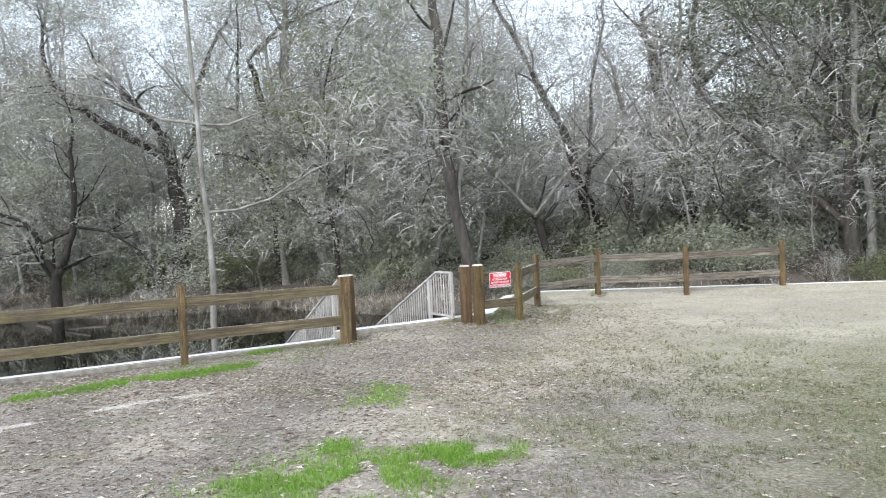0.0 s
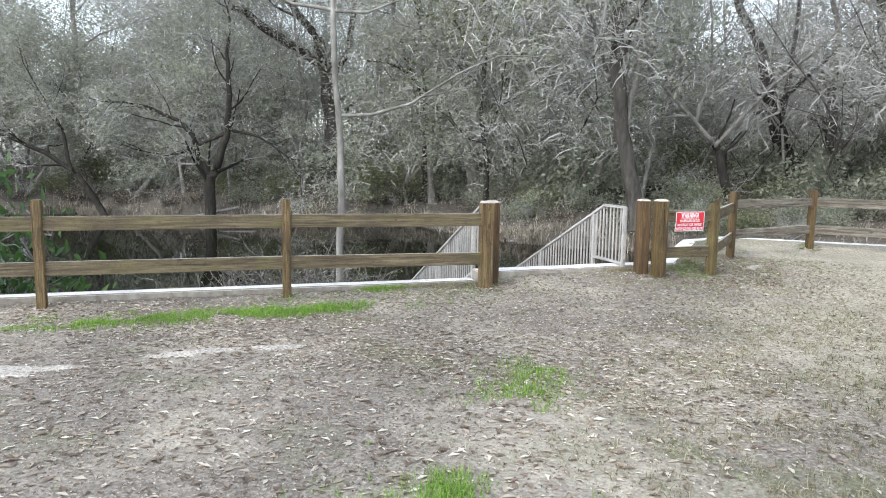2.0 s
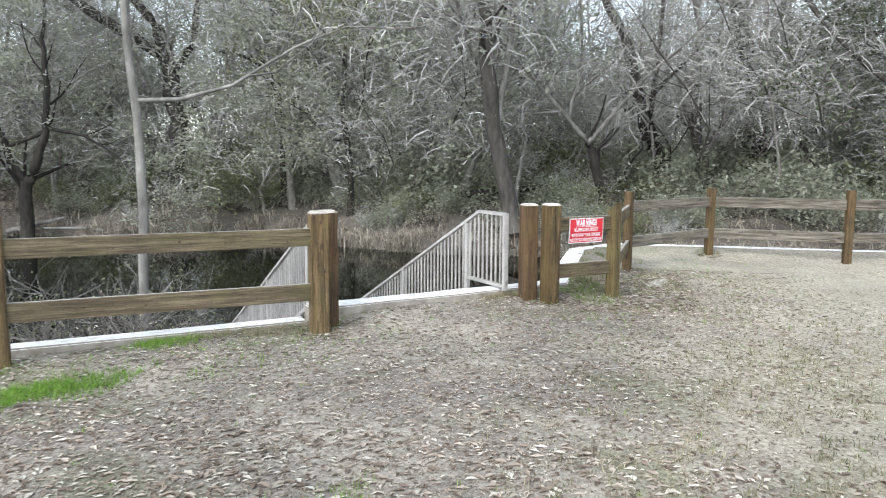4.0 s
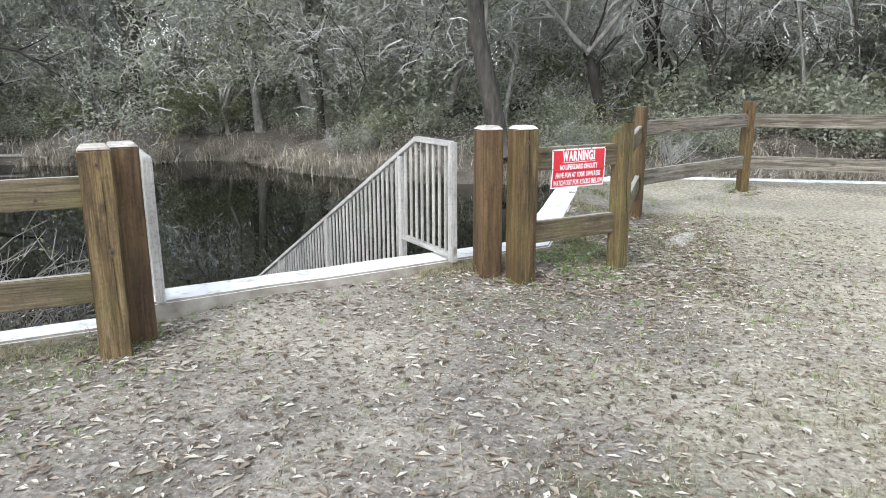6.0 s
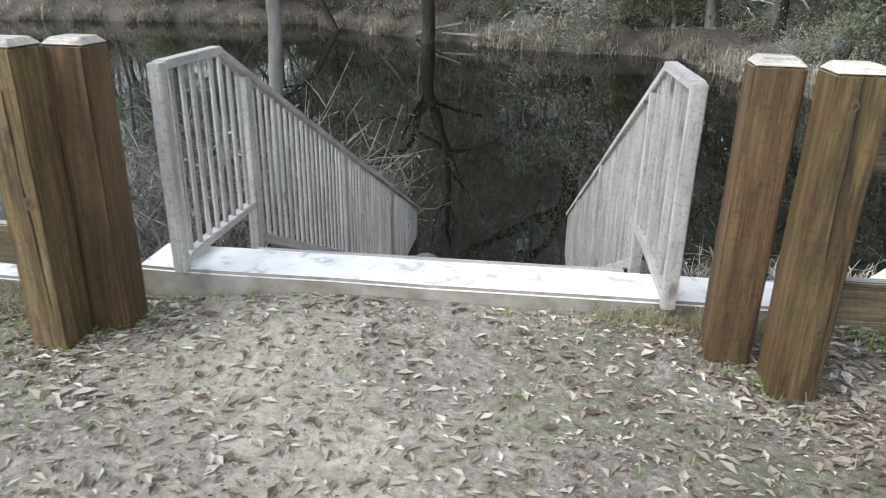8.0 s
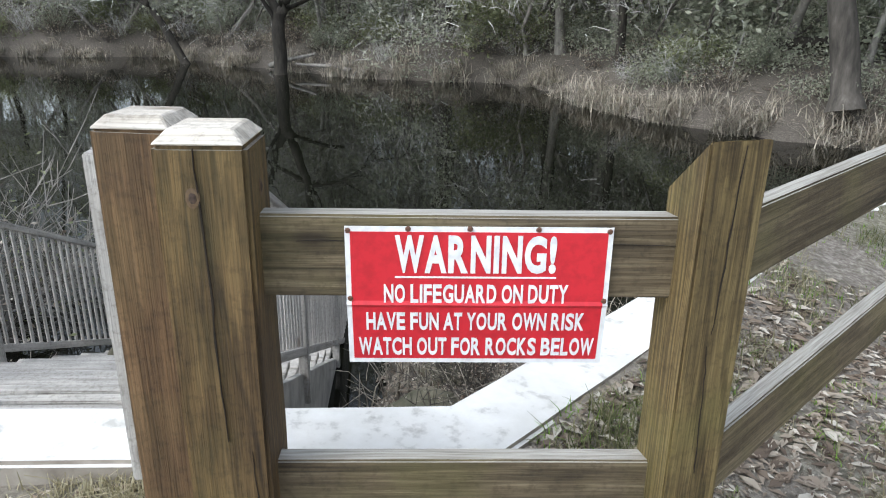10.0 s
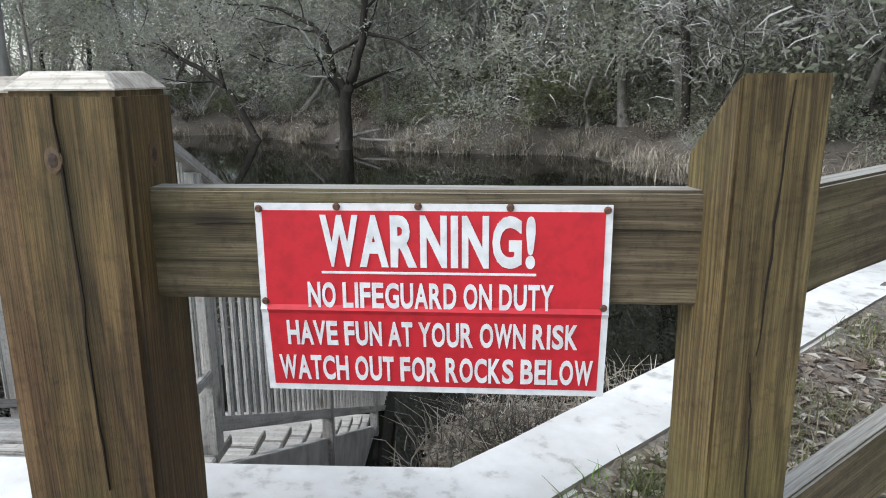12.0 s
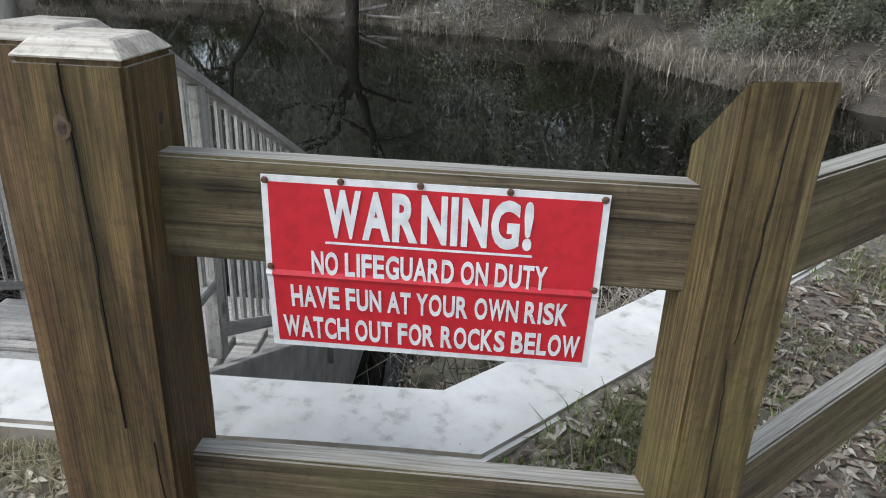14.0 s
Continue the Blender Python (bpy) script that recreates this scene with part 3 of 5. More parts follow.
split(right_fence, rail_face + UB * 0.08 + Vector((0, 0, 0.862)), rail_face + UB * 0.7 + Vector((0, 0, 0.862)), NB, 0.0014, 6)


# ---- warning sign ----
ADVANCE = {"A": 722, "B": 722, "C": 722, "D": 722, "E": 667, "F": 611, "G": 778, "H": 722, "I": 278, "K": 722, "L": 611, "N": 722, "O": 778, "R": 722, "S": 667, "T": 611, "U": 722, "V": 667, "W": 944, "Y": 667, "!": 333, " ": 278}


def glyph(letter, bold):
    """One letter of the built-in font as points, scaled to a unit square, and faces."""
    cu = bpy.data.curves.new("letter", "FONT")
    cu.body, cu.size, cu.offset, cu.extrude, cu.resolution_u = letter, 1.0, bold, 0.012, 4
    tmp = new("letter", cu)
    me = bpy.data.meshes.new_from_object(tmp.evaluated_get(bpy.context.evaluated_depsgraph_get()))
    bpy.data.objects.remove(tmp)
    co = np.array([v.co for v in me.vertices])
    lo, hi = co.min(0), co.max(0)
    return (co - lo) / (hi - lo), [tuple(p.vertices) for p in me.polygons]


def text_mesh(body, width, tall, name, parent, mat, bold=0.0):
    """A line of narrow capitals as one thin mesh, spaced like a bold grotesque, its lower left at the origin."""
    total = sum(ADVANCE[c] for c in body)
    verts, faces, pen = [], [], 0.0
    for c in body:
        step = ADVANCE[c] / total * width
        if c != " ":
            gap = (0.012 if c in "AVWY" else 0.03 if c == "T" else 0.055) * 722 / total * width
            if c in "I!":
                gap *= 1.3
            co, fs = glyph(c, bold)
            base = len(verts)
            verts += [(pen + gap + p[0] * (step - 2 * gap), p[1] * tall, p[2] * 0.0008) for p in co]
            faces += [tuple(base + i for i in f) for f in fs]
        pen += step
    return data_object(name, verts, faces, mat, parent)


def warning_sign():
    W, H = 0.428, 0.247
    u = Vector((0.762, 0.648, 0))
    n = Vector((0.648, -0.762, 0))
    m = Matrix((u, Vector((0, 0, 1)), n)).transposed().to_4x4()
    m.translation = Vector((2.72, 11.564, 0.889 - H)) + n * 0.004
    sign = tagged(new("warning_sign"), "red and white metal warning sign screwed to the fence rail", "sign")
    sign.matrix_basis = m
    fold = H * 0.46

    def sheet(x0, y0, x1, y1, z, thick, name, mat):
        """A thin sheet that bends slightly back below the crease."""
        bm = bmesh.new()
        ys = sorted({y0, y1, *[y for y in (fold - 0.006, fold, fold + 0.006) if y0 < y < y1]})
        rows = []
        for y in ys:
            dz = 0.0035 if abs(y - fold) < 0.001 else (-0.0 if y > fold else -0.012 * (fold - y) / fold)
            rows.append([bm.verts.new((x, y, z + dz)) for x in np.linspace(x0, x1, 9)])
        for r, q in zip(rows[:-1], rows[1:]):
            for i in range(8):
                bm.faces.new((r[i], r[i + 1], q[i + 1], q[i]))
        ext = bmesh.ops.extrude_face_region(bm, geom=list(bm.faces))
        bmesh.ops.translate(bm, vec=(0, 0, -thick), verts=[v for v in ext["geom"] if isinstance(v, bmesh.types.BMVert)])
        bmesh.ops.recalc_face_normals(bm, faces=bm.faces)
        return part(name, bm, mat, sign)

    sheet(0, 0, W, H, 0.0025, 0.002, "backing", SIGN_WHITE)
    e = 0.0085
    sheet(e, e, W - e, H - e, 0.0034, 0.0006, "red_panel", SIGN_RED)

    def line(body, x0, x1, v0, v1, bold):
        y0, y1 = H * (1 - v1), H * (1 - v0)
        ob = text_mesh(body, W * (x1 - x0), y1 - y0, "lettering", sign, SIGN_WHITE, bold)
        tilt = 0.0 if y0 > fold else math.atan(0.012 / fold)
        ob.matrix_basis = Matrix.Translation((W * x0, y0, 0.0042 + (0 if y0 > fold else -0.012 * (fold - y0) / fold))) @ Matrix.Rotation(tilt, 4, "X")

    line("WARNING!", 0.185, 0.797, 0.055, 0.315, 0.04)
    line("NO LIFEGUARD ON DUTY", 0.14, 0.845, 0.395, 0.528, 0.03)
    line("HAVE FUN AT YOUR OWN RISK", 0.07, 0.92, 0.60, 0.735, 0.03)
    line("WATCH OUT FOR ROCKS BELOW", 0.04, 0.965, 0.795, 0.935, 0.03)
    bm = block((W * 0.61, 0.0032, 0.001), 0.0004)
    part("underline", bm, SIGN_WHITE, sign, "", Matrix.Translation((W * 0.49, H * (1 - 0.345), 0.0042)))
    for fx, fy in ((0.012, 0.972), (0.235, 0.985), (0.465, 0.988), (0.72, 0.985), (0.985, 0.975), (0.015, 0.5), (0.985, 0.49)):
        bm = bmesh.new()
        bmesh.ops.create_cone(bm, cap_ends=True, segments=10, radius1=0.0048, radius2=0.003, depth=0.004)
        part("screw", bm, RUST, sign, "", Matrix.Translation((W * fx, H * fy, 0.0055)))


warning_sign()

# ---- stair railings and stair ----
SLOPE = 0.475


def railing(near, run, down, name_label):
    """A picketed stair rail: a short bay on the wall, then a long bay down to the water."""
    th = thing("stair_railing", (*near, 0.0), name_label, "railing", "railings of the stair")

    def at(h, z):
        return (down[0] * h, down[1] * h, z)

    top, flat, bay, low, drop = 0.923, 0.47, 0.71, 0.205, 0.77

    def top_z(h):
        return top - max(0.0, h - flat) * SLOPE

    beam("end_post", at(0.0, 0.165), at(0.0, top + 0.012), 0.045, 0.048, WOOD_GREY, th, seed=2)
    beam("end_post", at(bay, -0.05), at(bay, top_z(bay) - 0.02), 0.05, 0.048, WOOD_GREY, th, seed=3)
    beam("top_rail", at(0.02, top), at(flat + 0.012, top), 0.05, 0.032, WOOD_GREY, th, seed=4)
    beam("top_rail", at(flat, top - 0.004), at(run, top_z(run)), 0.05, 0.032, WOOD_GREY, th, seed=5)
    beam("bottom_rail", at(0.02, low), at(bay - 0.02, low), 0.045, 0.032, WOOD_GREY, th, seed=6)
    beam("bottom_rail", at(bay, top_z(bay) - drop), at(run, top_z(run) - drop), 0.045, 0.045, WOOD_GREY, th, seed=7)
    for h in np.arange(0.085, bay - 0.04, 0.08):
        beam("picket", at(h, low), at(h, top_z(h) - 0.012), 0.022, 0.017, WOOD_GREY, th, bevel=0.005, wear=0.0)
    first = None
    for h in np.arange(bay + 0.08, run - 0.03, 0.08):
        z = top_z(h)
        if first is None:
            first = beam("picket", at(h, z - drop), at(h, z - 0.012), 0.022, 0.017, WOOD_GREY, th, bevel=0.005, wear=0.0)
        else:
            o = new("picket", first.data)
            o.parent = th
            o.matrix_basis = frame_from(at(h, z - drop), at(h, z - 0.012))
    for h in np.arange(bay + 1.5, run - 0.2, 1.5):
        beam("post", at(h, top_z(h) - 1.1), at(h, top_z(h) - 0.01), 0.05, 0.055, WOOD_GREY, th, seed=8)
    return th


railing((0.742, 10.33), 5.1, (-0.643, 0.766), "silver-grey wooden picket railing running down into the creek")
railing((2.108, 11.475), 4.85, DOWN, "silver-grey wooden picket railing beside the warning sign fence")

stair = thing("stair", (0, 0, 0), "pale grey wooden stair going down into the water", "stair")
mid = (Vector((0.85, 10.235)) + Vector((2.14, 11.425))) / 2
for j in range(6):
    c = mid + DOWN * (0.40 + 0.062 * j)
    beam("landing_board", (*(c - ACROSS * 0.83), 0.008), (*(c + ACROSS * 0.83), 0.008), 0.048, 0.038, WOOD_TREAD, stair, seed=60 + j)
for i in range(10):
    h = 0.86 + 0.36 * i
    z = -0.17 - 0.171 * i
    for j in range(2):
        c = mid + DOWN * (h + 0.15 * j)
        beam("tread", (*(c - ACROSS * 0.83), z), (*(c + ACROSS * 0.83), z), 0.14, 0.038, WOOD_TREAD, stair, seed=i * 2 + j)
for s in (-0.86, 0.86):
    a, b = mid + DOWN * 0.36 + ACROSS * s, mid + DOWN * 4.9 + ACROSS * s
    beam("stringer", (*a, -0.16), (*b, -0.16 - 4.54 * SLOPE), 0.045, 0.46, CONCRETE_DARK, stair)


# ---- trees ----
class Buf:
    def __init__(self):
        self.v, self.f = [], []

    def tube(self, pts, radii, n):
        """A tapered tube along the points, closed at the tip."""
        base = len(self.v)
        for i, (p, r) in enumerate(zip(pts, radii)):
            d = (pts[min(i + 1, len(pts) - 1)] - pts[max(i - 1, 0)]).normalized()
            a = d.orthogonal().normalized() if abs(d.z) < 0.9 else Vector((1, 0, 0)).cross(d).normalized()
            c = d.cross(a)
            for k in range(n):
                t = 2 * math.pi * k / n
                self.v.append(p + (a * math.cos(t) + c * math.sin(t)) * r)
        for i in range(len(pts) - 1):
            for k in range(n):
                q = base + i * n
                self.f.append((q + k, q + (k + 1) % n, q + n + (k + 1) % n, q + n + k))

    def leaf(self, p, size, rng):
        """A small bent diamond-shaped leaf."""
        d = Vector((rng.gauss(0, 1), rng.gauss(0, 1), rng.gauss(0, 0.7))).normalized()
        s = d.orthogonal().normalized()
        s = Matrix.Rotation(rng.uniform(0, 6.28), 3, d) @ s
        n = d.cross(s)
        b = len(self.v)
        self.v += [p - d * size, p + s * size * 0.45 + n * size * 0.12, p + d * size, p - s * size * 0.45 + n * size * 0.12]
        self.f += [(b, b + 1, b + 2), (b, b + 2, b + 3)]

    def sliver(self, p, length, width, rng, droop=0.2):
        """A single fine twig, as a long thin tapering blade."""
        d = Vector((rng.gauss(0, 1), rng.gauss(0, 1), rng.gauss(0, 0.8) - droop)).normalized()
        s = d.orthogonal().normalized()
        s = (Matrix.Rotation(rng.uniform(0, 6.28), 3, d) @ s) * (width / 2)
        b = len(self.v)
        m = p + d * length * 0.55 + Vector((0, 0, 0.12 * length))
        self.v += [p - s, p + s, m + s * 0.8, m - s * 0.8, p + d * length]
        self.f += [(b, b + 1, b + 2, b + 3), (b + 3, b + 2, b + 4)]


def spray(buf, tips, n, clump, length, width, rng):
    """Fine twigs in sprays round the ends of the branches."""
    for _ in range(n):
        p = rng.choice(tips) + Vector((rng.gauss(0, clump), rng.gauss(0, clump), rng.gauss(0, clump * 0.8)))
        buf.sliver(p, length * rng.uniform(0.5, 1.5), width * rng.uniform(0.6, 1.3), rng)


def bent(p, d, length, segs, rng, wobble, lift):
    """A wandering line of points."""
    pts = [p.copy()]
    d = d.normalized()
    for _ in range(segs):
        d = (d + Vector((rng.gauss(0, wobble), rng.gauss(0, wobble), rng.gauss(0, wobble) + lift))).normalized()
        p = p + d * (length / segs)
        pts.append(p.copy())
    return pts


def taper(r0, r1, n, flare=0.0):
    return [r0 + (r1 - r0) * i / (n - 1) + (flare * r0 if i == 0 else 0) for i in range(n)]


def aside(d, angle, rng):
    axis = Matrix.Rotation(rng.uniform(0, 6.28), 3, d) @ d.orthogonal().normalized()
    return (Matrix.Rotation(angle, 3, axis) @ d).normalized()


def limb(wood_buf, twig_buf, tips, p, d, length, r, level, rng, spread=1.0, wob=0.2, last=4):
    """A limb with its side branches, down to the twigs."""
    segs = (7, 5, 4, 2, 1)[level]
    pts = bent(p, d, length, segs, rng, wob, (0.02, 0.05, 0.04, 0.0, 0.0)[level])
    end = r * (0.35 if level < 3 else 0.3)
    if level < 3:
        wood_buf.tube(pts, taper(r, end, segs + 1), 5 if level < 2 else 3)
    else:
        twig_buf.tube(pts, taper(r, end, segs + 1), 3)
    tips.append(pts[-1])
    if level >= last:
        return
    count = (7, 5, 6, 3)[level]
    for k in range(count):
        i = max(1, min(segs, int(segs * (0.25 + 0.75 * (k + rng.random()) / count)) + 1))
        q = pts[i]
        dd = aside((pts[i] - pts[i - 1]).normalized(), rng.uniform(0.4, spread), rng)
        limb(wood_buf, twig_buf, tips, q, dd, length * rng.uniform(0.36, 0.62), max(0.006, end + (r - end) * (1 - i / segs) * 0.5) * 0.75, level + 1, rng, spread, wob * 1.15, last)


def tree(name, trunk_pts, trunk_r, limbs, rng, bark, label, leaves=0, leaf_mat=None, leaf_size=0.07, at=(0, 0, 0), flare=0.5, reach=1.0, top=True, clump=0.55, last=4, sprays=0, hubs=90):
    """A tree: trunk along the given points, limbs from its upper part, twigs and, if wanted, leaf clumps."""
    w, t, tips = Buf(), Buf(), []
    pts = [Vector(p) for p in trunk_pts]
    fine = []
    for a, b in zip(pts[:-1], pts[1:]):
        for k in range(3):
            c = a.lerp(b, k / 3)
            fine.append(c + noise.noise_vector(c * 0.9 + Vector((rng.random(), 0, 0))) * trunk_r * 0.35)
    fine.append(pts[-1])
    rad = taper(trunk_r, trunk_r * 0.3, len(fine), flare)
    w.tube(fine, rad, 8)
    low = limbs[1]
    total = len(fine) - 1
    for k in range(limbs[0]):
        i = min(total, max(1, int(total * (low + (1 - low) * (k + rng.random()) / limbs[0]))))
        d = aside((fine[i] - fine[i - 1]).normalized(), rng.uniform(0.5, 1.15), rng)
        d.z = abs(d.z) * 0.8 + 0.1
        limb(w, t, tips, fine[i], d, reach * rng.uniform(2.4, 4.6), rad[i] * 0.5, 1, rng, last=last)
    if top:
        limb(w, t, tips, fine[-1], (fine[-1] - fine[-2]).normalized(), reach * 3.5, rad[-1], 1, rng, last=last)
    root = placed(tagged(new(name), label, "tree"), at)
    spray(t, tips, sprays, clump, 0.6, 0.024, rng)
    tagged(data_object("trunk", w.v, w.f, bark, root, smooth=True), kind="stuff")
    tagged(data_object("branchwork", t.v, t.f, TWIG, root), kind="stuff")
    if leaves:
        lb = Buf()
        hubs = rng.sample(tips, min(len(tips), hubs))
        for _ in range(leaves):
            p = rng.choice(hubs)
            lb.leaf(p + Vector((rng.gauss(0, clump), rng.gauss(0, clump), rng.gauss(0, clump * 0.7))), leaf_size * rng.uniform(0.6, 1.4), rng)
        data_object("crown", lb.v, lb.f, leaf_mat, root)
    return root


def forked(name, at, stems, rng, bark, label, limbs=5, leaves=0, leaf_mat=None, reach=0.8, leaf_size=0.07, upper=None, sprays=700):
    """A tree given by its main stems, each a line of offsets from the foot and a girth; the first is the trunk, the rest are limbs."""
    root = placed(tagged(new(name), label, "tree"), at)
    t, tips = Buf(), []
    for j, (pts, r0, r1) in enumerate(stems):
        w = Buf()
        pts = [Vector(p) for p in pts]
        fine = []
        for a, b in zip(pts[:-1], pts[1:]):
            for k in range(4):
                c = a.lerp(b, k / 4)
                fine.append(c + noise.noise_vector(c * 1.3) * r0 * 0.5)
        fine.append(pts[-1])
        rad = taper(r0, r1, len(fine), 0.35 if j == 0 else 0.0)
        w.tube(fine, rad, 9)
        for k in range(limbs):
            i = int(len(fine) * (0.45 + 0.5 * (k + rng.random()) / limbs))
            i = min(len(fine) - 1, max(1, i))
            if fine[i].z < 1.5:
                continue
            d = aside((fine[i] - fine[i - 1]).normalized(), rng.uniform(0.5, 1.0), rng)
            limb(w, t, tips, fine[i], d, reach * rng.uniform(1.5, 3.2), max(0.02, rad[i] * 0.5), 2, rng)
        if j or len(stems) == 1 or fine[-1].z > 7:
            limb(w, t, tips, fine[-1], (fine[-1] - fine[-2]).normalized(), reach * 3.0, r1, 1, rng)
        tagged(data_object("limb" if j else "trunk", w.v, w.f, (upper or bark) if j else bark, root, smooth=True), kind="stuff")
    spray(t, tips, sprays, 0.35, 0.45, 0.016, rng)
    tagged(data_object("branchwork", t.v, t.f, TWIG, root), kind="stuff")
    if leaves:
        lb = Buf()
        hubs = rng.sample(tips, min(len(tips), 70))
        for _ in range(leaves):
            lb.leaf(rng.choice(hubs) + Vector((rng.gauss(0, 0.42), rng.gauss(0, 0.42), rng.gauss(0, 0.26))), leaf_size * rng.uniform(0.6, 1.4), rng)
        data_object("crown", lb.v, lb.f, leaf_mat, root)
    return root


rng = random.Random(5)
RIGHT = Vector((0.909, 0.418, 0))


def off(r, z, back=0.0):
    """An offset: r metres along the bank, z up."""
    return (RIGHT.x * r - RIGHT.y * back, RIGHT.y * r + RIGHT.x * back, z)


# the slender pale tree behind the left fence
forked("slender_tree", (-2.78, 12.7, -1.75), [
    ([off(0, 0), off(0.05, 2.5), off(-0.02, 4.4), off(-0.12, 6.5), off(-0.2, 9.0), off(-0.1, 12)], 0.07, 0.025),
    ([off(0.02, 3.92), off(0.55, 3.95), off(1.2, 4.15), off(2.0, 4.65), off(2.7, 4.95)], 0.032, 0.012),
    ([off(-0.02, 5.6), off(-0.7, 5.7), off(-1.4, 6.05), off(-2.3, 6.2)], 0.035, 0.012),
    ([off(-0.02, 5.6), off(0.5, 5.6), off(1.1, 5.85), off(1.7, 6.4)], 0.03, 0.012),
], rng, BARK_PALE, "slender pale-barked bare tree standing at the water's edge", 3, reach=0.5)

# dark forked tree at the far waterline
forked("forked_tree", (-17.9, 27.6, -1.75), [
    ([off(0, 0), off(0.05, 1.2), off(0.1, 2.3)], 0.26, 0.22),
    ([off(0.12, 2.2), off(0.55, 3.1), off(0.8, 4.2), off(1.0, 5.8), off(0.9, 7.5)], 0.2, 0.08),
    ([off(0.08, 2.2), off(-0.45, 3.0), off(-0.6, 4.0), off(-1.2, 4.6), off(-2.5, 5.2)], 0.17, 0.06),
    ([off(0.7, 4.1), off(-0.4, 3.6), off(-1.3, 3.2)], 0.1, 0.04),
    ([off(0.8, 4.3), off(2.2, 4.0), off(3.2, 3.3)], 0.08, 0.03),
], rng, BARK_DARK, "dark forked tree leaning over the far waterline", 5, 6000, LEAF_GREY, 0.8, sprays=2500)

# arched dark stem over the water
forked("leaning_tree", (-23.6, 27.4, -1.75), [
    ([off(0, 0), off(-0.7, 1.3), off(-1.6, 2.4), off(-2.8, 3.2), off(-4.4, 3.9), off(-6.2, 4.3)], 0.17, 0.06),
    ([off(-1.6, 2.4), off(-1.9, 4.2), off(-2.8, 5.9)], 0.1, 0.04),
], rng, BARK_DARK, "dark arched tree stem leaning over the creek", 6, 5000, LEAF_GREY, 0.8, sprays=2500)

# tree with a pale limb rising from a dark fork
forked("forked_tree", (3.25, 30.4, -0.9), [
    ([off(0.1, 0), off(0.0, 1.2), off(-0.35, 2.5), off(-0.55, 2.95)], 0.18, 0.15),
    ([off(-0.5, 2.9), off(-1.3, 3.7), off(-1.25, 4.4), off(-0.85, 5.3), off(-0.95, 7.4)], 0.1, 0.04),
    ([off(-0.55, 2.95), off(0.35, 4.0), off(1.4, 5.1), off(2.6, 6.1), off(4.2, 7.6)], 0.09, 0.035),
    ([off(-1.3, 3.75), off(-2.3, 4.7), off(-3.6, 6.1), off(-5.6, 7.0)], 0.08, 0.03),
    ([off(-1.5, 4.0), off(-2.6, 3.9), off(-3.8, 3.1)], 0.05, 0.02),
], rng, BARK_DARK, "dark bare tree forking low into two long pale limbs", 3, reach=0.75, upper=BARK_GREY)

# trunk on the near end of the far bank
forked("bank_tree", (0.4, 27.6, -0.9), [
    ([off(0.1, 0), off(-0.2, 1.5), off(-0.65, 3.4), off(-0.9, 5.5), off(-1.0, 8), off(-1.1, 12), off(-0.9, 16)], 0.3, 0.14),
    ([off(-0.6, 3.2), off(-0.2, 5.5), off(0.1, 9), off(0.3, 13)], 0.13, 0.06),
], rng, BARK_MID, "tall grey-brown tree on the creek bank", 9, 1500, LEAF_GREY, 1.0, upper=BARK_GREY, sprays=1200)

# thick leaning trunk
forked("leaning_tree", (6.4, 35.5, -0.75), [
    ([off(0, 0), off(-0.75, 1.7), off(-1.5, 3.6), off(-2.0, 5.2)], 0.42, 0.27),
    ([off(-2.0, 5.2), off(-2.6, 6.8), off(-3.7, 8.8), off(-5.0, 11.5)], 0.25, 0.1),
    ([off(-1.5, 3.6), off(-1.2, 5.6), off(-1.0, 9), off(-0.2, 12)], 0.12, 0.05),
], rng, BARK_DARK, "thick dark leaning trunk beyond the fence", 5, 800, LEAF_GREY, 1.1, upper=BARK_MID, sprays=1000)
forked("leaning_tree", (8.0, 37.5, -0.7), [
    ([off(0, 0), off(-0.25, 1.6), off(-0.9, 3.4), off(-1.1, 5.4)], 0.3, 0.2),
    ([off(-1.1, 5.4), off(-0.9, 7.5), off(-1.5, 10)], 0.18, 0.08),
    ([off(-0.5, 2.2), off(0.4, 3.8), off(0.9, 5.6), off(2.0, 7.0)], 0.1, 0.04),
], rng, BARK_MID, "brown leaning tree beyond the fence", 5, 1500, LEAF_GREY, 1.0, upper=BARK_GREY, sprays=2000)

# great twin-stemmed tree
forked("twin_trunk_tree", (11.5, 45.0, -0.5), [
    ([off(0.1, 0), off(-0.35, 2.2), off(-0.5, 4.0), off(-0.1, 5.6)], 0.8, 0.62),
    ([off(-0.3, 5.0), off(-1.1, 7.4), off(-1.8, 9.4), off(-2.1, 11.0)], 0.46, 0.32),
    ([off(0.1, 5.2), off(0.9, 7.6), off(1.0, 10.4), off(0.3, 13.0), off(1.2, 16)], 0.42, 0.16),
    ([off(-0.9, 4.0), off(-1.5, 4.4)], 0.25, 0.14),
    ([off(0.9, 10.0), off(3, 12.0), off(6, 12.8), off(9, 12.0)], 0.2, 0.08),
    ([off(0.6, 12.2), off(-1.4, 12.6), off(-3.2, 13.6)], 0.16, 0.07),
], rng, BARK_DARK, "great dark twin-stemmed old tree", 4, 700, LEAF_GREY, 1.2, sprays=1000)
forked("slender_tree", (12.0, 43.0, -0.5), [
    ([off(0, 0), off(-0.3, 3.0), off(-0.9, 6.5), off(-1.4, 10), off(-1.2, 14)], 0.2, 0.09),
], rng, BARK_PALE, "slender pale-barked tree in front of the twin-stemmed one", 5, 1200, LEAF_GREY, 1.0, sprays=1500)

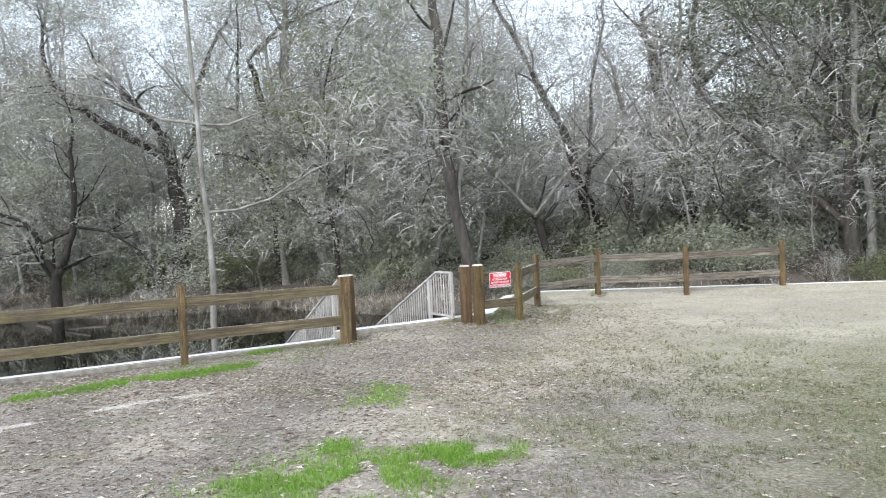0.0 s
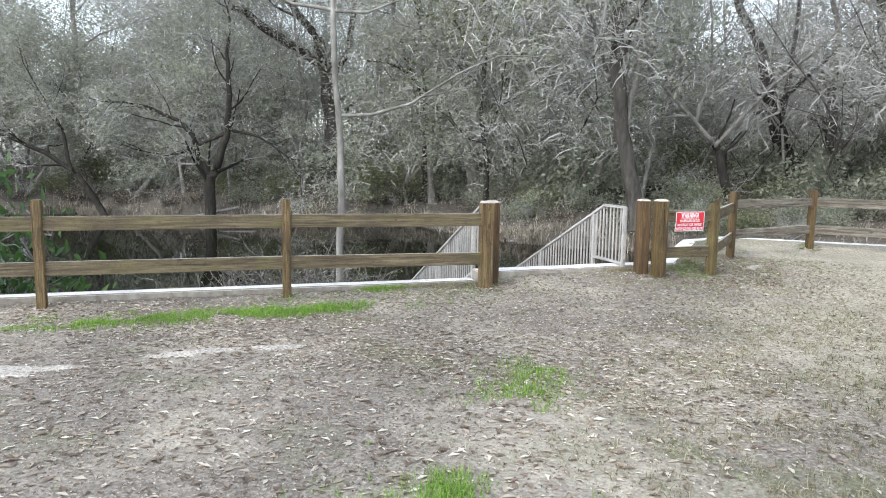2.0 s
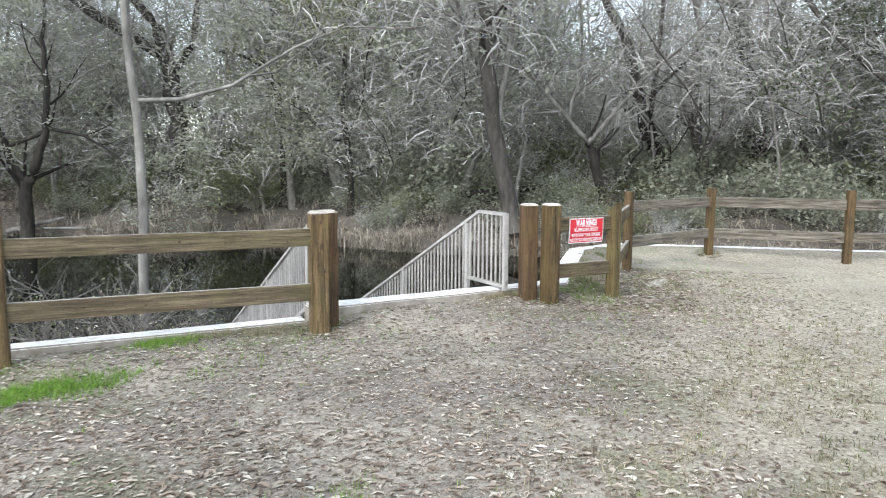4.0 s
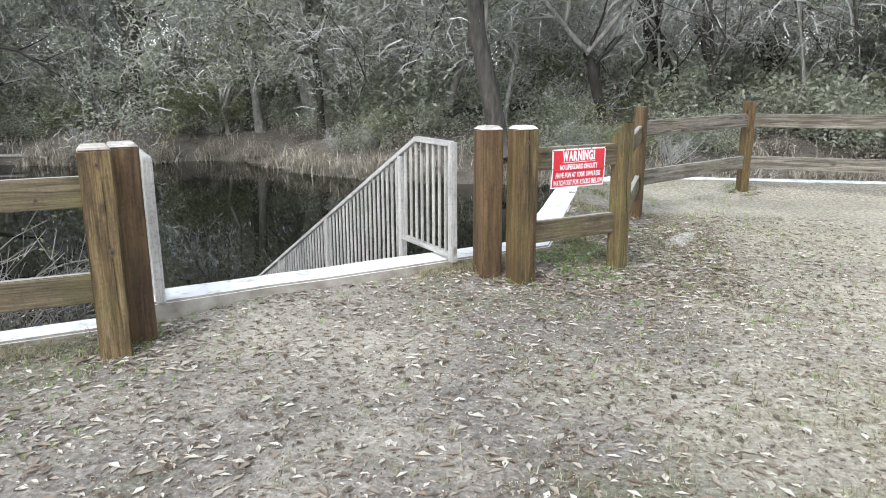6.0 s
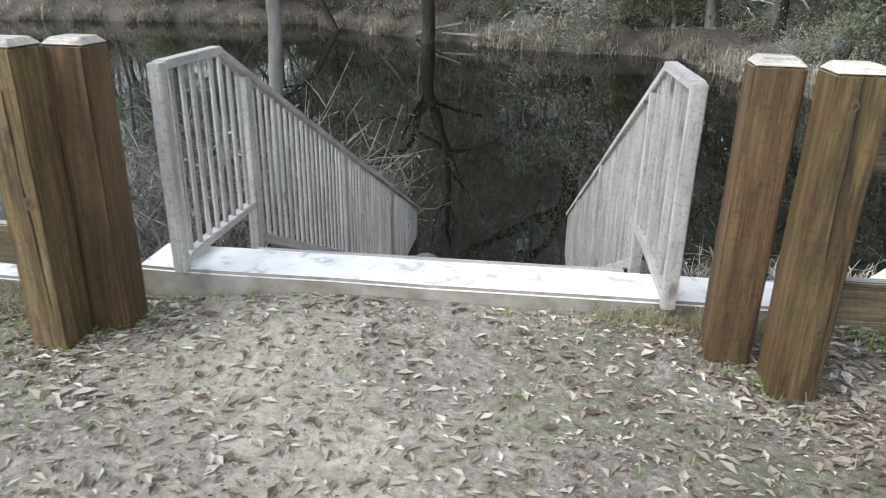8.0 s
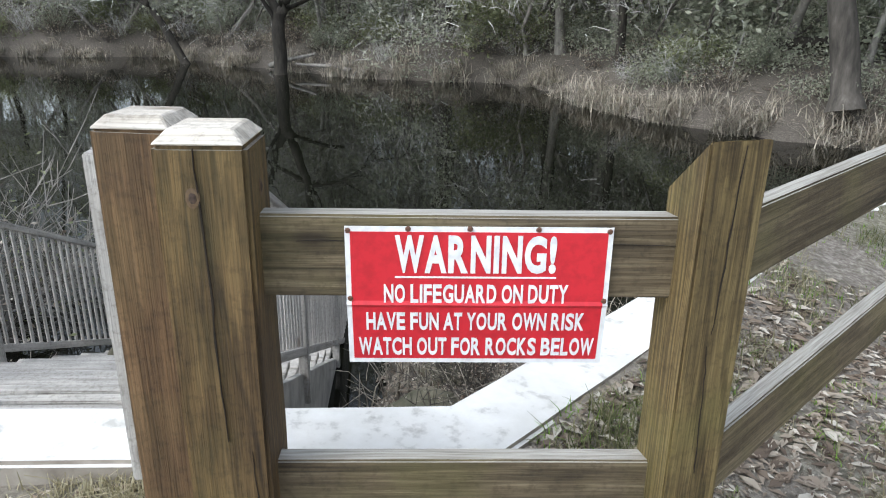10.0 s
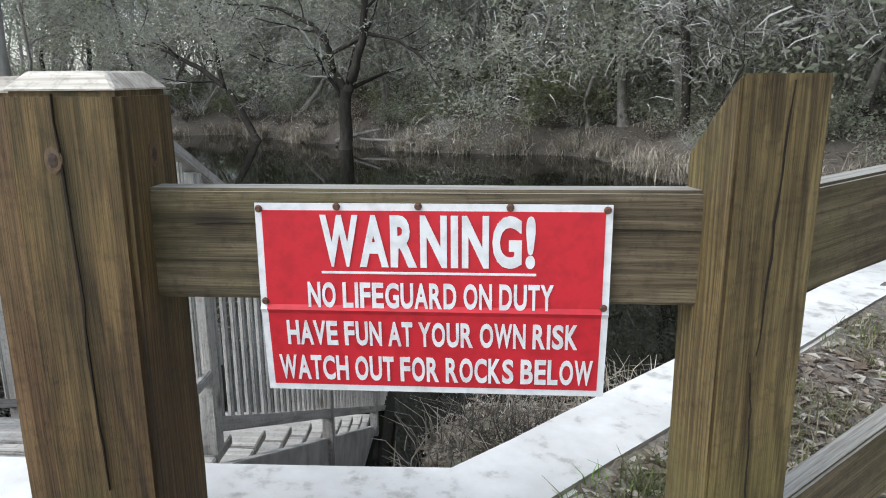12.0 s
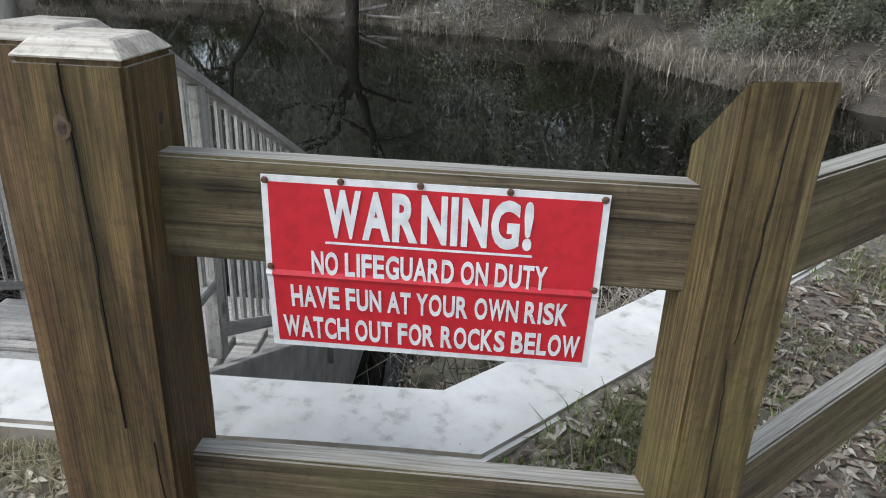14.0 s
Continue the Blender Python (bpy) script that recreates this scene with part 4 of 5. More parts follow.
# the old oak with great curved limbs over the far bank
forked("old_oak", (-16.0, 34.4, -0.5), [
    ([off(0, 0), off(0.25, 2.5), off(0.1, 4.8), off(-0.1, 6.4)], 0.42, 0.36),
    ([off(-0.1, 6.4), off(-1.6, 7.4), off(-3.4, 8.5), off(-5.0, 9.6), off(-5.6, 10.8)], 0.3, 0.12),
    ([off(-0.1, 6.4), off(-0.5, 7.8), off(-1.5, 9.1), off(-1.9, 9.6)], 0.24, 0.16),
    ([off(0.1, 5.4), off(1.2, 7.5), off(1.5, 10.5), off(2.6, 13)], 0.2, 0.08),
], rng, BARK_MID, "old oak with thick curved limbs above the far bank", 4, 6000, LEAF_GREY, 1.2, upper=BARK_DARK, sprays=4000)
# dark trunk and a pale one beside it
forked("bank_tree", (-10.0, 33.4, -0.6), [
    ([off(0, 0), off(0.05, 2.2), off(-0.3, 4.4), off(-0.8, 6.0)], 0.27, 0.2),
    ([off(-0.8, 6.0), off(-0.3, 8.0), off(-0.9, 11), off(0.6, 12.6), off(2.4, 13.4)], 0.2, 0.08),
    ([off(-0.8, 6.0), off(-1.6, 8.5), off(-1.4, 12)], 0.12, 0.05),
], rng, BARK_DARK, "dark crooked trunk on the far bank", 5, 3500, LEAF_GREY, 1.1, sprays=3000)
forked("bank_tree", (-7.6, 33.8, -0.5), [
    ([off(0, 0), off(-0.5, 3.0), off(-1.2, 6.4), off(-1.6, 10), off(-1.5, 14)], 0.34, 0.14),
    ([off(-0.7, 4.0), off(0.4, 7.0), off(0.9, 11)], 0.14, 0.05),
], rng, BARK_PALE, "pale grey leaning trunk on the far bank", 6, 2500, LEAF_GREY, 1.1, sprays=3000)


# ---- the woods: a few kinds of tree, each repeated ----
def straight(h, lean, rng):
    x, y, pts = 0.0, 0.0, []
    for k in range(6):
        pts.append((x, y, h * k / 5))
        x += rng.gauss(lean, 0.36)
        y += rng.gauss(0, 0.3)
    return pts


KINDS = []
for k in range(7):
    h = (13, 15, 11, 17, 12, 14, 16)[k]
    green = k in (1, 4, 6)
    r = random.Random(100 + k)
    KINDS.append(tree("woodland_tree", straight(h, (0.05, -0.2, 0.35, 0.0, -0.35, 0.15, 0.1)[k], r), (0.12, 0.17, 0.11, 0.19, 0.15, 0.1, 0.2)[k],
                      (8 if not green else 9, 0.3 if not green else 0.22), r, (BARK_GREY, BARK_GREY, BARK_GREY, BARK_PALE, BARK_DARK, BARK_PALE, BARK_GREY)[k],
                      ("tall bare woodland tree with grey twigs", "grey-green leafy tree hung with moss")[green],
                      6000 if green else 700, LEAF_GREY if k != 4 else LEAF_OLIVE, 0.085 if green else 0.07, reach=1.2 if green else 1.3, clump=0.55, sprays=1800 if green else 2800, hubs=90 if green else 200))


def shrub(name, seed, size, leaves, mat, label, leaf_size, stems=14, bark=None, girth=0.016):
    """A many-stemmed shrub with small leaves."""
    r = random.Random(seed)
    w, lb = Buf(), Buf()
    tips = []
    for _ in range(stems):
        d = Vector((r.gauss(0, 0.6), r.gauss(0, 0.6), 1)).normalized()
        pts = bent(Vector((r.gauss(0, 0.15), r.gauss(0, 0.15), -0.1)) * size, d, size * r.uniform(0.7, 1.3), 5, r, 0.2, -0.03)
        w.tube(pts, taper(girth * size, 0.004, 6), 3)
        for q in pts[2:]:
            for _ in range(3):
                e = bent(q, aside(d, r.uniform(0.4, 1.2), r), size * r.uniform(0.25, 0.55), 2, r, 0.3, 0.0)
                w.tube(e, taper(0.007, 0.003, 3), 3)
                tips += e[1:]
    root = tagged(new(name), label, "shrub")
    tagged(data_object("branchwork", w.v, w.f, bark or BARK_GREY, root), kind="stuff")
    if leaves:
        for _ in range(leaves):
            lb.leaf(r.choice(tips) + Vector((r.gauss(0, 0.14), r.gauss(0, 0.14), r.gauss(0, 0.12))) * size, leaf_size * r.uniform(0.6, 1.4), r)
        data_object("foliage", lb.v, lb.f, mat, root)
    return root


SHRUBS = [
    shrub("evergreen_shrub", 1, 1.7, 2600, LEAF_GREY, "grey-green leafy shrub on the far bank", 0.075),
    shrub("evergreen_shrub", 2, 1.5, 2400, LEAF_OLIVE, "olive-green leafy shrub on the far bank", 0.065),
    shrub("bare_shrub", 3, 1.5, 200, LEAF_OLIVE, "tangle of bare grey twigs on the bank", 0.06, 20, TWIG),
    shrub("bare_shrub", 4, 1.2, 300, LITTER, "tangle of bare brown twigs with dead leaves", 0.06, 22, BARK_MID),
]


def stand(x, y):
    return height(x, y) - 0.08


def place_first(ob, x, y, s=1.0, turn=0.0):
    ob.location, ob.rotation_euler, ob.scale = (x, y, stand(x, y)), (0, 0, turn), (s, s, s)


THICKETS = []
for k in range(3):
    r = random.Random(300 + k)
    THICKETS.append(tree("understory_tree", straight((4.2, 5.2, 3.6)[k], (0.25, -0.3, 0.1)[k], r), (0.08, 0.1, 0.07)[k], (8, 0.12), r, BARK_GREY,
                         "small grey-green leafy understory tree", 4500, LEAF_GREY, 0.07, reach=0.66, clump=0.4, last=3, sprays=900, hubs=60))


SAPLINGS = []
for k in range(3):
    r = random.Random(700 + k)
    SAPLINGS.append(tree("sapling", straight((6.5, 8.0, 5.2)[k], (0.12, -0.2, 0.3)[k], r), (0.045, 0.06, 0.04)[k], (9, 0.2), r, (BARK_PALE, BARK_GREY, BARK_MID)[k],
                         "thin pale-stemmed bare sapling on the far bank", 250, LEAF_GREY, 0.06, reach=0.55, clump=0.35, last=3, sprays=500))


def scatter():
    """Plants the woods round the bend of the creek."""
    r = random.Random(77)
    spots, used = [], set()

    def free(x, y, d):
        return all((x - a) ** 2 + (y - b) ** 2 > d * d for a, b in spots)

    def put(kinds, k, x, y, s):
        turn = r.uniform(0, 6.28)
        o = kinds[k]
        if o.name in used:
            o = copy_thing(o, Matrix.Identity(4))
        used.add(kinds[k].name)
        place_first(o, x, y, s, turn)

    def spot(d0, d1):
        """A place on the far land, from d0 to d1 metres out from the stair."""
        while True:
            a, d = radians(r.uniform(-38, 60) if r.random() < 0.72 else r.uniform(58, 90)), r.uniform(d0, d1)
            x, y = 3 - d * math.sin(a), 8 + d * math.cos(a)
            if y > shore(x) + 1.2 and (y > 16.5 or x < -14):
                return x, y

    for d0, d1, n, gap in ((23, 32, 13, 3.4), (30, 42, 40, 2.9), (42, 56, 38, 3.0), (56, 76, 10, 3.4)):
        made = 0
        for _ in range(n * 8):
            if made >= n:
                break
            x, y = spot(d0, d1)
            if not free(x, y, gap) or (y < 46 and 0.02 * y < x - 0.5 < 0.42 * y):
                continue
            spots.append((x, y))
            put(KINDS, r.choices(range(7), (5, 3, 5, 3, 3, 4, 3))[0], x, y, r.uniform(0.62, 1.05) * (1 + 0.003 * d0) * (0.9 if x < -13 else 1.0))
            made += 1
    for d0, d1, n in ((22, 31, 40), (31, 44, 46), (44, 60, 36)):
        for _ in range(n):
            x, y = spot(d0, d1)
            if x > 1.0 and y < 45 and (x < 16 or r.random() < 0.6):
                continue
            put(THICKETS, r.randrange(3), x, y, r.uniform(0.7, 1.35) * (1 + 0.004 * d0))
    for _ in range(90):
        x, y = spot(23, 40)
        put(SAPLINGS, r.randrange(3), x, y, r.uniform(0.8, 1.4))
    for band, (d0, d1, n) in enumerate(((0.6, 3.0, 110), (2.2, 8, 60), (8, 22, 40))):
        for _ in range(n):
            x = r.uniform(-46, 32) if band else r.uniform(-44, 18)
            y = shore(x) + r.uniform(d0, d1)
            if y < 16.5 and x > -14:
                continue
            put(SHRUBS, r.choices(range(4), ((4, 3, 4, 8), (5, 4, 4, 2), (5, 5, 3, 1))[band])[0], x, y, r.uniform(0.6, 1.1) * (0.72, 1.1, 1.7)[band])

    for _ in range(46):
        x = r.uniform(1.5, 30)
        y = r.uniform(49 if x < 16 else 34, 62)
        put(SHRUBS, r.choices(range(4), (2, 1, 6, 3))[0], x, y, r.uniform(1.2, 2.2))


scatter()



def far_woods():
    """The distant woods that close the view: many thin trunks and small clumps of foliage."""
    r = random.Random(404)
    w, lb = Buf(), Buf()
    for _ in range(330):
        a, d = radians(r.uniform(-44, 98)), r.uniform(66, 112)
        x, y = 3 - d * math.sin(a), 8 + d * math.cos(a)
        if y < shore(x) + 3:
            continue
        z, tall = height(x, y), r.uniform(8, 15) * (0.75 if a > 0.6 else 1.0)
        pts = bent(Vector((x, y, z - 0.3)), Vector((r.gauss(0, 0.12), r.gauss(0, 0.12), 1)), tall, 5, r, 0.06, 0.0)
        w.tube(pts, taper(r.uniform(0.1, 0.24), 0.05, 6), 4)
        for _ in range(16):
            q = r.choice(pts[1:])
            w.tube(bent(q, Vector((r.gauss(0, 1), r.gauss(0, 1), 0.7)), r.uniform(1.5, 4), 2, r, 0.25, 0.05), taper(0.06, 0.02, 3), 3)
        for _ in range(150):
            q = Vector((x + r.gauss(0, 2.1), y + r.gauss(0, 2.1), z + tall * min(1.08, abs(r.gauss(0.45, 0.4)))))
            lb.leaf(q, r.uniform(0.1, 0.24), r)
        for _ in range(50):
            q = Vector((x + r.gauss(0, 1.9), y + r.gauss(0, 1.9), z + tall * r.uniform(0.1, 1.1)))
            w.sliver(q, r.uniform(0.8, 2.2), 0.04, r)
    tagged(data_object("far_woods", w.v, w.f, BARK_GREY), "distant bare grey trunks and branches", "woods", kind="stuff")
    tagged(data_object("far_foliage", lb.v, lb.f, LEAF_GREY), "distant grey-green foliage among the trunks", "woods", kind="stuff")


far_woods()

# the dark evergreen beyond the end of the fence, and brush beneath it
r2 = random.Random(31)
ever = tree("evergreen_oak", [(0, 0, 0), (0.1, 0.1, 2), (-0.1, 0, 4.5), (0.2, 0.1, 7), (0, 0, 10)], 0.34, (17, 0.22), r2, BARK_MID, "dark leafy evergreen oak beyond the end of the fence", 26000, LEAF_DARK, 0.08, (0, 0, 0), reach=1.9, clump=0.6, sprays=1500, hubs=260)
place_first(ever, 15.0, 30.0, 1.0, 1.0)
for x, y, size, turn in ((20.5, 31.0, 1.1, 3.2), (17.8, 40.0, 1.25, 2.1), (22.0, 24.0, 0.95, 4.4)):
    o = copy_thing(ever, Matrix.Identity(4))
    place_first(o, x, y, size, turn)
brush = random.Random(91)
for i in range(16):
    x = 9.3 + 0.5 * i + brush.uniform(-0.3, 0.3)
    y = 16.6 - 0.06 * (x - 9.6) + brush.uniform(0.0, 1.6)
    o = copy_thing(SHRUBS[brush.choice((2, 3, 3))], Matrix.Identity(4))
    size = brush.uniform(0.5, 0.85)
    o.location, o.rotation_euler, o.scale = (x, y, height(x, y) - 0.05), (0, 0, x), (size, size, size)

# near twiggy shrubs between the fence and the water, and a green bush
TANGLES = [shrub("twig_thicket", 21, 1.5, 420, LEAF_OLIVE, "thicket of thin bare twigs between fence and water", 0.03, 34, BARK_GREY, 0.006),
           shrub("twig_thicket", 22, 1.2, 500, LITTER, "thicket of brown twigs with dead leaves beside the stair", 0.03, 30, BARK_MID, 0.006)]
fresh = set()
for x, y, k, s, z in ((-2.3, 11.6, 0, 0.75, -1.6), (-2.9, 12.3, 1, 0.9, -1.6), (-3.6, 12.7, 0, 0.95, -1.65), (-1.8, 11.35, 1, 0.6, -1.6), (-4.4, 11.6, 0, 0.8, -1.65), (-3.3, 11.2, 0, 0.55, -1.65), (-2.9, 13.6, 0, 0.6, -1.65),
                      (2.0, 13.1, 1, 0.42, -1.25), (2.35, 13.9, 0, 0.4, -1.25), (1.5, 13.5, 1, 0.4, -1.35), (2.45, 14.9, 1, 0.5, -1.3), (0.9, 14.3, 1, 0.4, -1.4)):
    o = copy_thing(TANGLES[k], Matrix.Identity(4)) if k in fresh else TANGLES[k]
    fresh.add(k)
    o.location, o.rotation_euler, o.scale = (x, y, z), (0, 0, x * 3), (s, s, s)
green = shrub("green_bush", 9, 1.3, 1500, LEAF_GREEN, "fresh green leafy bush at the water's edge", 0.06)
green.location = (-6.9, 8.9, -1.7)
green.scale = (1.3, 1.3, 2.0)

# fallen log on the far bank
log_buf = Buf()
log_pts = bent(Vector((-2.4, 31.6, 0.05)), Vector((1, 0.1, 0.03)), 5.5, 10, random.Random(8), 0.06, 0.0)
log_buf.tube(log_pts, taper(0.16, 0.1, 11), 8)
log = data_object("fallen_log", log_buf.v, log_buf.f, BARK_DARK, smooth=True)
tagged(log, "dark fallen log lying on the far bank", "log")
for k, (a, d, ln, rr) in enumerate((((-19.5, 28.4, -1.45), (1, -0.25, 0.12), 2.6, 0.11), ((-15.6, 28.9, -1.4), (-1, -0.3, 0.1), 2.2, 0.09))):
    lb = Buf()
    pts = bent(Vector(a), Vector(d), ln, 7, random.Random(40 + k), 0.08, 0.0)
    lb.tube(pts, taper(rr, rr * 0.5, 8), 7)
    tagged(data_object("driftwood", lb.v, lb.f, BARK_GREY, smooth=True), "grey driftwood log at the far waterline", "log")


# ---- stones by the stair ----
def stone(x, y, z, s, seed):
    bm = bmesh.new()
    bmesh.ops.create_icosphere(bm, subdivisions=3, radius=1.0)
    for v in bm.verts:
        v.co *= 1 + 0.35 * noise.noise(v.co * 1.1 + Vector((seed * 5.1, 0, 0))) + 0.1 * noise.noise(v.co * 3.3)
        v.co = Vector((v.co.x * s, v.co.y * s * 0.8, v.co.z * s * 0.65))
    ob = mesh_object("rock", bm, ROCK)
    ob.location, ob.rotation_euler = (x, y, z), (0, 0, seed)
    tagged(ob, "mossy brown rock at the water's edge", "rock", "rocks by the stair")


for k, (x, y, z, s) in enumerate(((-1.0, 12.98, -1.16, 0.2), (-0.8, 13.12, -1.3, 0.13), (-1.1, 13.05, -1.55, 0.42), (-0.75, 13.3, -1.6, 0.3), (-1.5, 13.3, -1.6, 0.3), (1.5, 13.6, -1.2, 0.2), (0.9, 13.9, -1.35, 0.24), (2.1, 13.1, -1.05, 0.16), (0.5, 14.6, -1.5, 0.25))):
    stone(x, y, z, s, k + 1)


# ---- sedge along the far shore ----
def blades(name, spots, mat, label, category, tall, width, droop, seed, per=6):
    """Tufts of curved blades."""
    r = random.Random(seed)
    v, f = [], []
    for x, y, z, s in spots:
        for _ in range(per):
            a = r.uniform(0, 6.28)
            ln = tall * s * r.uniform(0.5, 1.3)
            dx, dy = math.cos(a), math.sin(a)
            lean = r.uniform(0.1, 1.0) * droop
            px, py = x + r.gauss(0, 0.3) * ln, y + r.gauss(0, 0.3) * ln
            w = width * s
            b = len(v)
            for k in range(3):
                t = k / 2
                h = ln * (t - 0.45 * lean * t * t)
                o = ln * lean * t * t
                ww = w * (1 - 0.8 * t)
                v += [(px + dx * o - dy * ww, py + dy * o + dx * ww, z + h), (px + dx * o + dy * ww, py + dy * o - dx * ww, z + h)]
            f += [(b, b + 1, b + 3, b + 2), (b + 2, b + 3, b + 5, b + 4)]
    ob = data_object(name, v, f, mat)
    tagged(ob, label, category, kind="stuff")


rs = random.Random(55)
spots = []
for _ in range(9000):
    x = rs.uniform(-42, 18)
    out = abs(rs.gauss(0, 0.3)) if rs.random() < 0.85 else rs.uniform(0.3, 2.2)
    y = shore(x) + out - 0.42
    if noise.noise(Vector((x * 1.1, y * 1.1, 4))) + 0.5 * noise.noise(Vector((x * 3.3, y * 3.3, 8))) > 0.1:
        spots.append((x, y, height(x, y), rs.uniform(0.5, 1.3)))
blades("sedge", spots, DRY, "pale dead sedge hanging over the far bank", "dry grass", 0.5, 0.014, 1.7, 3, 8)
spots = []
for _ in range(1000):
    x = rs.uniform(0.0, 2.75)
    y = rs.uniform(12.4, 16.6)
    if side(x, y) > 0.2 and (x - 2.14) * 0.747 + (y - 11.425) * 0.665 > 0.25:
        spots.append((x, y, height(x, y), rs.uniform(0.4, 1.2)))
blades("dead_reed", spots, DRY, "pale dead reeds and twigs below the wall", "dry grass", 0.36, 0.007, 1.4, 4, 4)


# ---- ground cover ----
def litter(name, region, n, seed, mat, label, size, keep):
    r = random.Random(seed)
    v, f = [], []
    x0, y0, x1, y1 = region
    while n > 0:
        x, y = r.uniform(x0, x1), r.uniform(y0, y1)
        n -= 1
        if not keep(x, y, r):
            continue
        z = height(x, y) + 0.004
        s = size * (0.4 + 1.7 * r.random() ** 3)
        a = r.uniform(0, 6.28)
        c, d = math.cos(a) * s, math.sin(a) * s
        w = r.uniform(0.3, 0.5)
        k, t, u = r.uniform(0, 0.13) * s, r.gauss(0, 0.14) * s, abs(r.gauss(0, 0.06)) * s
        b = len(v)
        v += [(x - c, y - d, z + u), (x - d * w, y + c * w, z + abs(k) + t * 0.3 + 0.004), (x, y, z), (x + d * w, y - c * w, z + abs(k) - t * 0.3 + 0.004), (x + c, y + d, z + u * 0.6)]
        f += [(b, b + 1, b + 2), (b + 1, b + 4, b + 2), (b, b + 2, b + 3), (b + 2, b + 4, b + 3)]
    tagged(data_object(name, v, f, mat), label, "fallen leaves", kind="stuff")


def on_land(x, y, r):
    s = side(x, y)
    straw = smooth(2.8, 5.0, x + 0.15 * (9 - y) + 0.6 * noise.noise(Vector((x, y, 2))))
    return s < -0.14 and r.random() > 0.72 * straw


litter("fallen_leaves", (-5, 0, 9, 8), 56000, 11, LITTER, "dry brown leaves strewn over the lawn", 0.021, on_land)
litter("fallen_leaves", (-4, 6.5, 5.5, 14), 70000, 12, LITTER, "dry brown leaves strewn by the stair opening", 0.0165, on_land)
litter("leaf_fragments", (-3, 3.5, 5.0, 13.5), 75000, 16, LITTER, "small crumbled bits of dry leaf over the soil", 0.0085, on_land)
litter("fallen_leaves", (-34, 25, 22, 48), 24000, 13, LITTER, "dry brown leaves covering the far bank", 0.08, lambda x, y, r: y > shore(x) + 0.2)
litter("fallen_leaves", (-0.2, 12.0, 2.7, 16.8), 5200, 14, LITTER, "dead leaves caught below the wall", 0.04, lambda x, y, r: side(x, y) > 0.2 and (x - 2.14) * 0.747 + (y - 11.425) * 0.665 > 0.2)
litter("fallen_leaves", (0.55, 9.6, 1.3, 10.3), 220, 15, LITTER, "pale leaves heaped at the post foot", 0.019, lambda x, y, r: math.hypot(x - 0.93, y - 9.93) < 0.3)


litter("fallen_leaves", (2.5, 11.2, 4.0, 13.6), 5200, 17, LITTER, "dry leaves lying thick behind the sign fence", 0.024, on_land)


def grass(name, patches, n, mat, label, tall, width, droop, seed, per=5):
    r = random.Random(seed)
    spots = []
    for _ in range(n):
        cx, cy, rx, ry, turn = r.choice(patches)
        u, w = rx * max(-1.6, min(1.6, r.gauss(0, 0.55))), ry * max(-1.8, min(1.8, r.gauss(0, 0.6)))
        x = cx + u * math.cos(turn) - w * math.sin(turn)
        y = cy + u * math.sin(turn) + w * math.cos(turn)
        if side(x, y) > -0.13 or noise.noise(Vector((x * 2.5, y * 2.5, 7))) < -0.18:
            continue
        spots.append((x, y, height(x, y) - 0.004, r.uniform(0.6, 1.3)))
    blades(name, spots, mat, label, "grass", tall, width, droop, seed, per)


# places of the bright grass on the lawn
PATCHES = [(-1.0, 7.72, 1.35, 0.24, 0.68), (-0.5, 8.1, 0.8, 0.2, 0.68), (-1.95, 6.9, 0.8, 0.24, 0.68), (2.55, 4.62, 0.95, 0.42, 0.25), (2.7, 4.5, 0.6, 0.35, 0.2), (3.2, 5.0, 0.4, 0.2, 0.2), (2.1, 6.6, 0.35, 0.3, 0.0), (2.15, 7.15, 0.3, 0.25, 0.5), (2.2, 5.1, 0.15, 0.25, 0.0), (-0.3, 9.37, 0.25, 0.12, 0.6), (2.5, 3.85, 0.5, 0.3, 0.2), (2.05, 4.0, 0.35, 0.15, 0.2)]
grass("grass_patch", PATCHES[:3], 3400, GRASS, "strip of bright green winter grass along the fence", 0.055, 0.002, 0.9, 20, 5)
grass("grass_patch", PATCHES[3:] + PATCHES[3:6] * 3 + [(1.95, 4.3, 0.4, 0.2, 0.2)] * 2, 5600, GRASS, "patches of bright green winter grass", 0.05, 0.002, 0.9, 21, 5)
grass("straw_grass", [(6.0, 8.5, 4.5, 5.5, 0.0), (3.8, 7.0, 1.6, 4.5, 0.0)], 6500, STRAW, "straw-coloured winter lawn", 0.045, 0.0022, 1.4, 22, 5)
grass("thin_grass", [(5.0, 5.0, 6.0, 5.5, 0.0), (7.5, 7.0, 3.0, 7.0, 0.0), (0.0, 9.3, 2.4, 0.9, 0.65), (3.0, 12.8, 0.5, 2.2, 0.0), (3.9, 13.0, 0.9, 2.4, 0.0), (2.8, 11.9, 0.5, 0.35, 0.6)], 5000, GRASS, "thin green grass among fallen leaves", 0.032, 0.0018, 1.0, 23, 4)
grass("lawn_grass", [(6.2, 4.5, 3.2, 4.5, 0.0), (5.5, 6.5, 2.2, 4.0, 0.0)], 9000, LAWN, "thin dull green winter lawn", 0.045, 0.0022, 1.3, 26, 5)
grass("kerb_grass", [(2.93, 13.2, 0.12, 1.4, 0.0), (2.86, 12.35, 0.1, 0.16, 0.0), (3.05, 14.6, 0.15, 0.8, 0.0)], 300, LAWN, "tufts of grass lapping over the wall's edge", 0.055, 0.0022, 1.2, 24, 5)
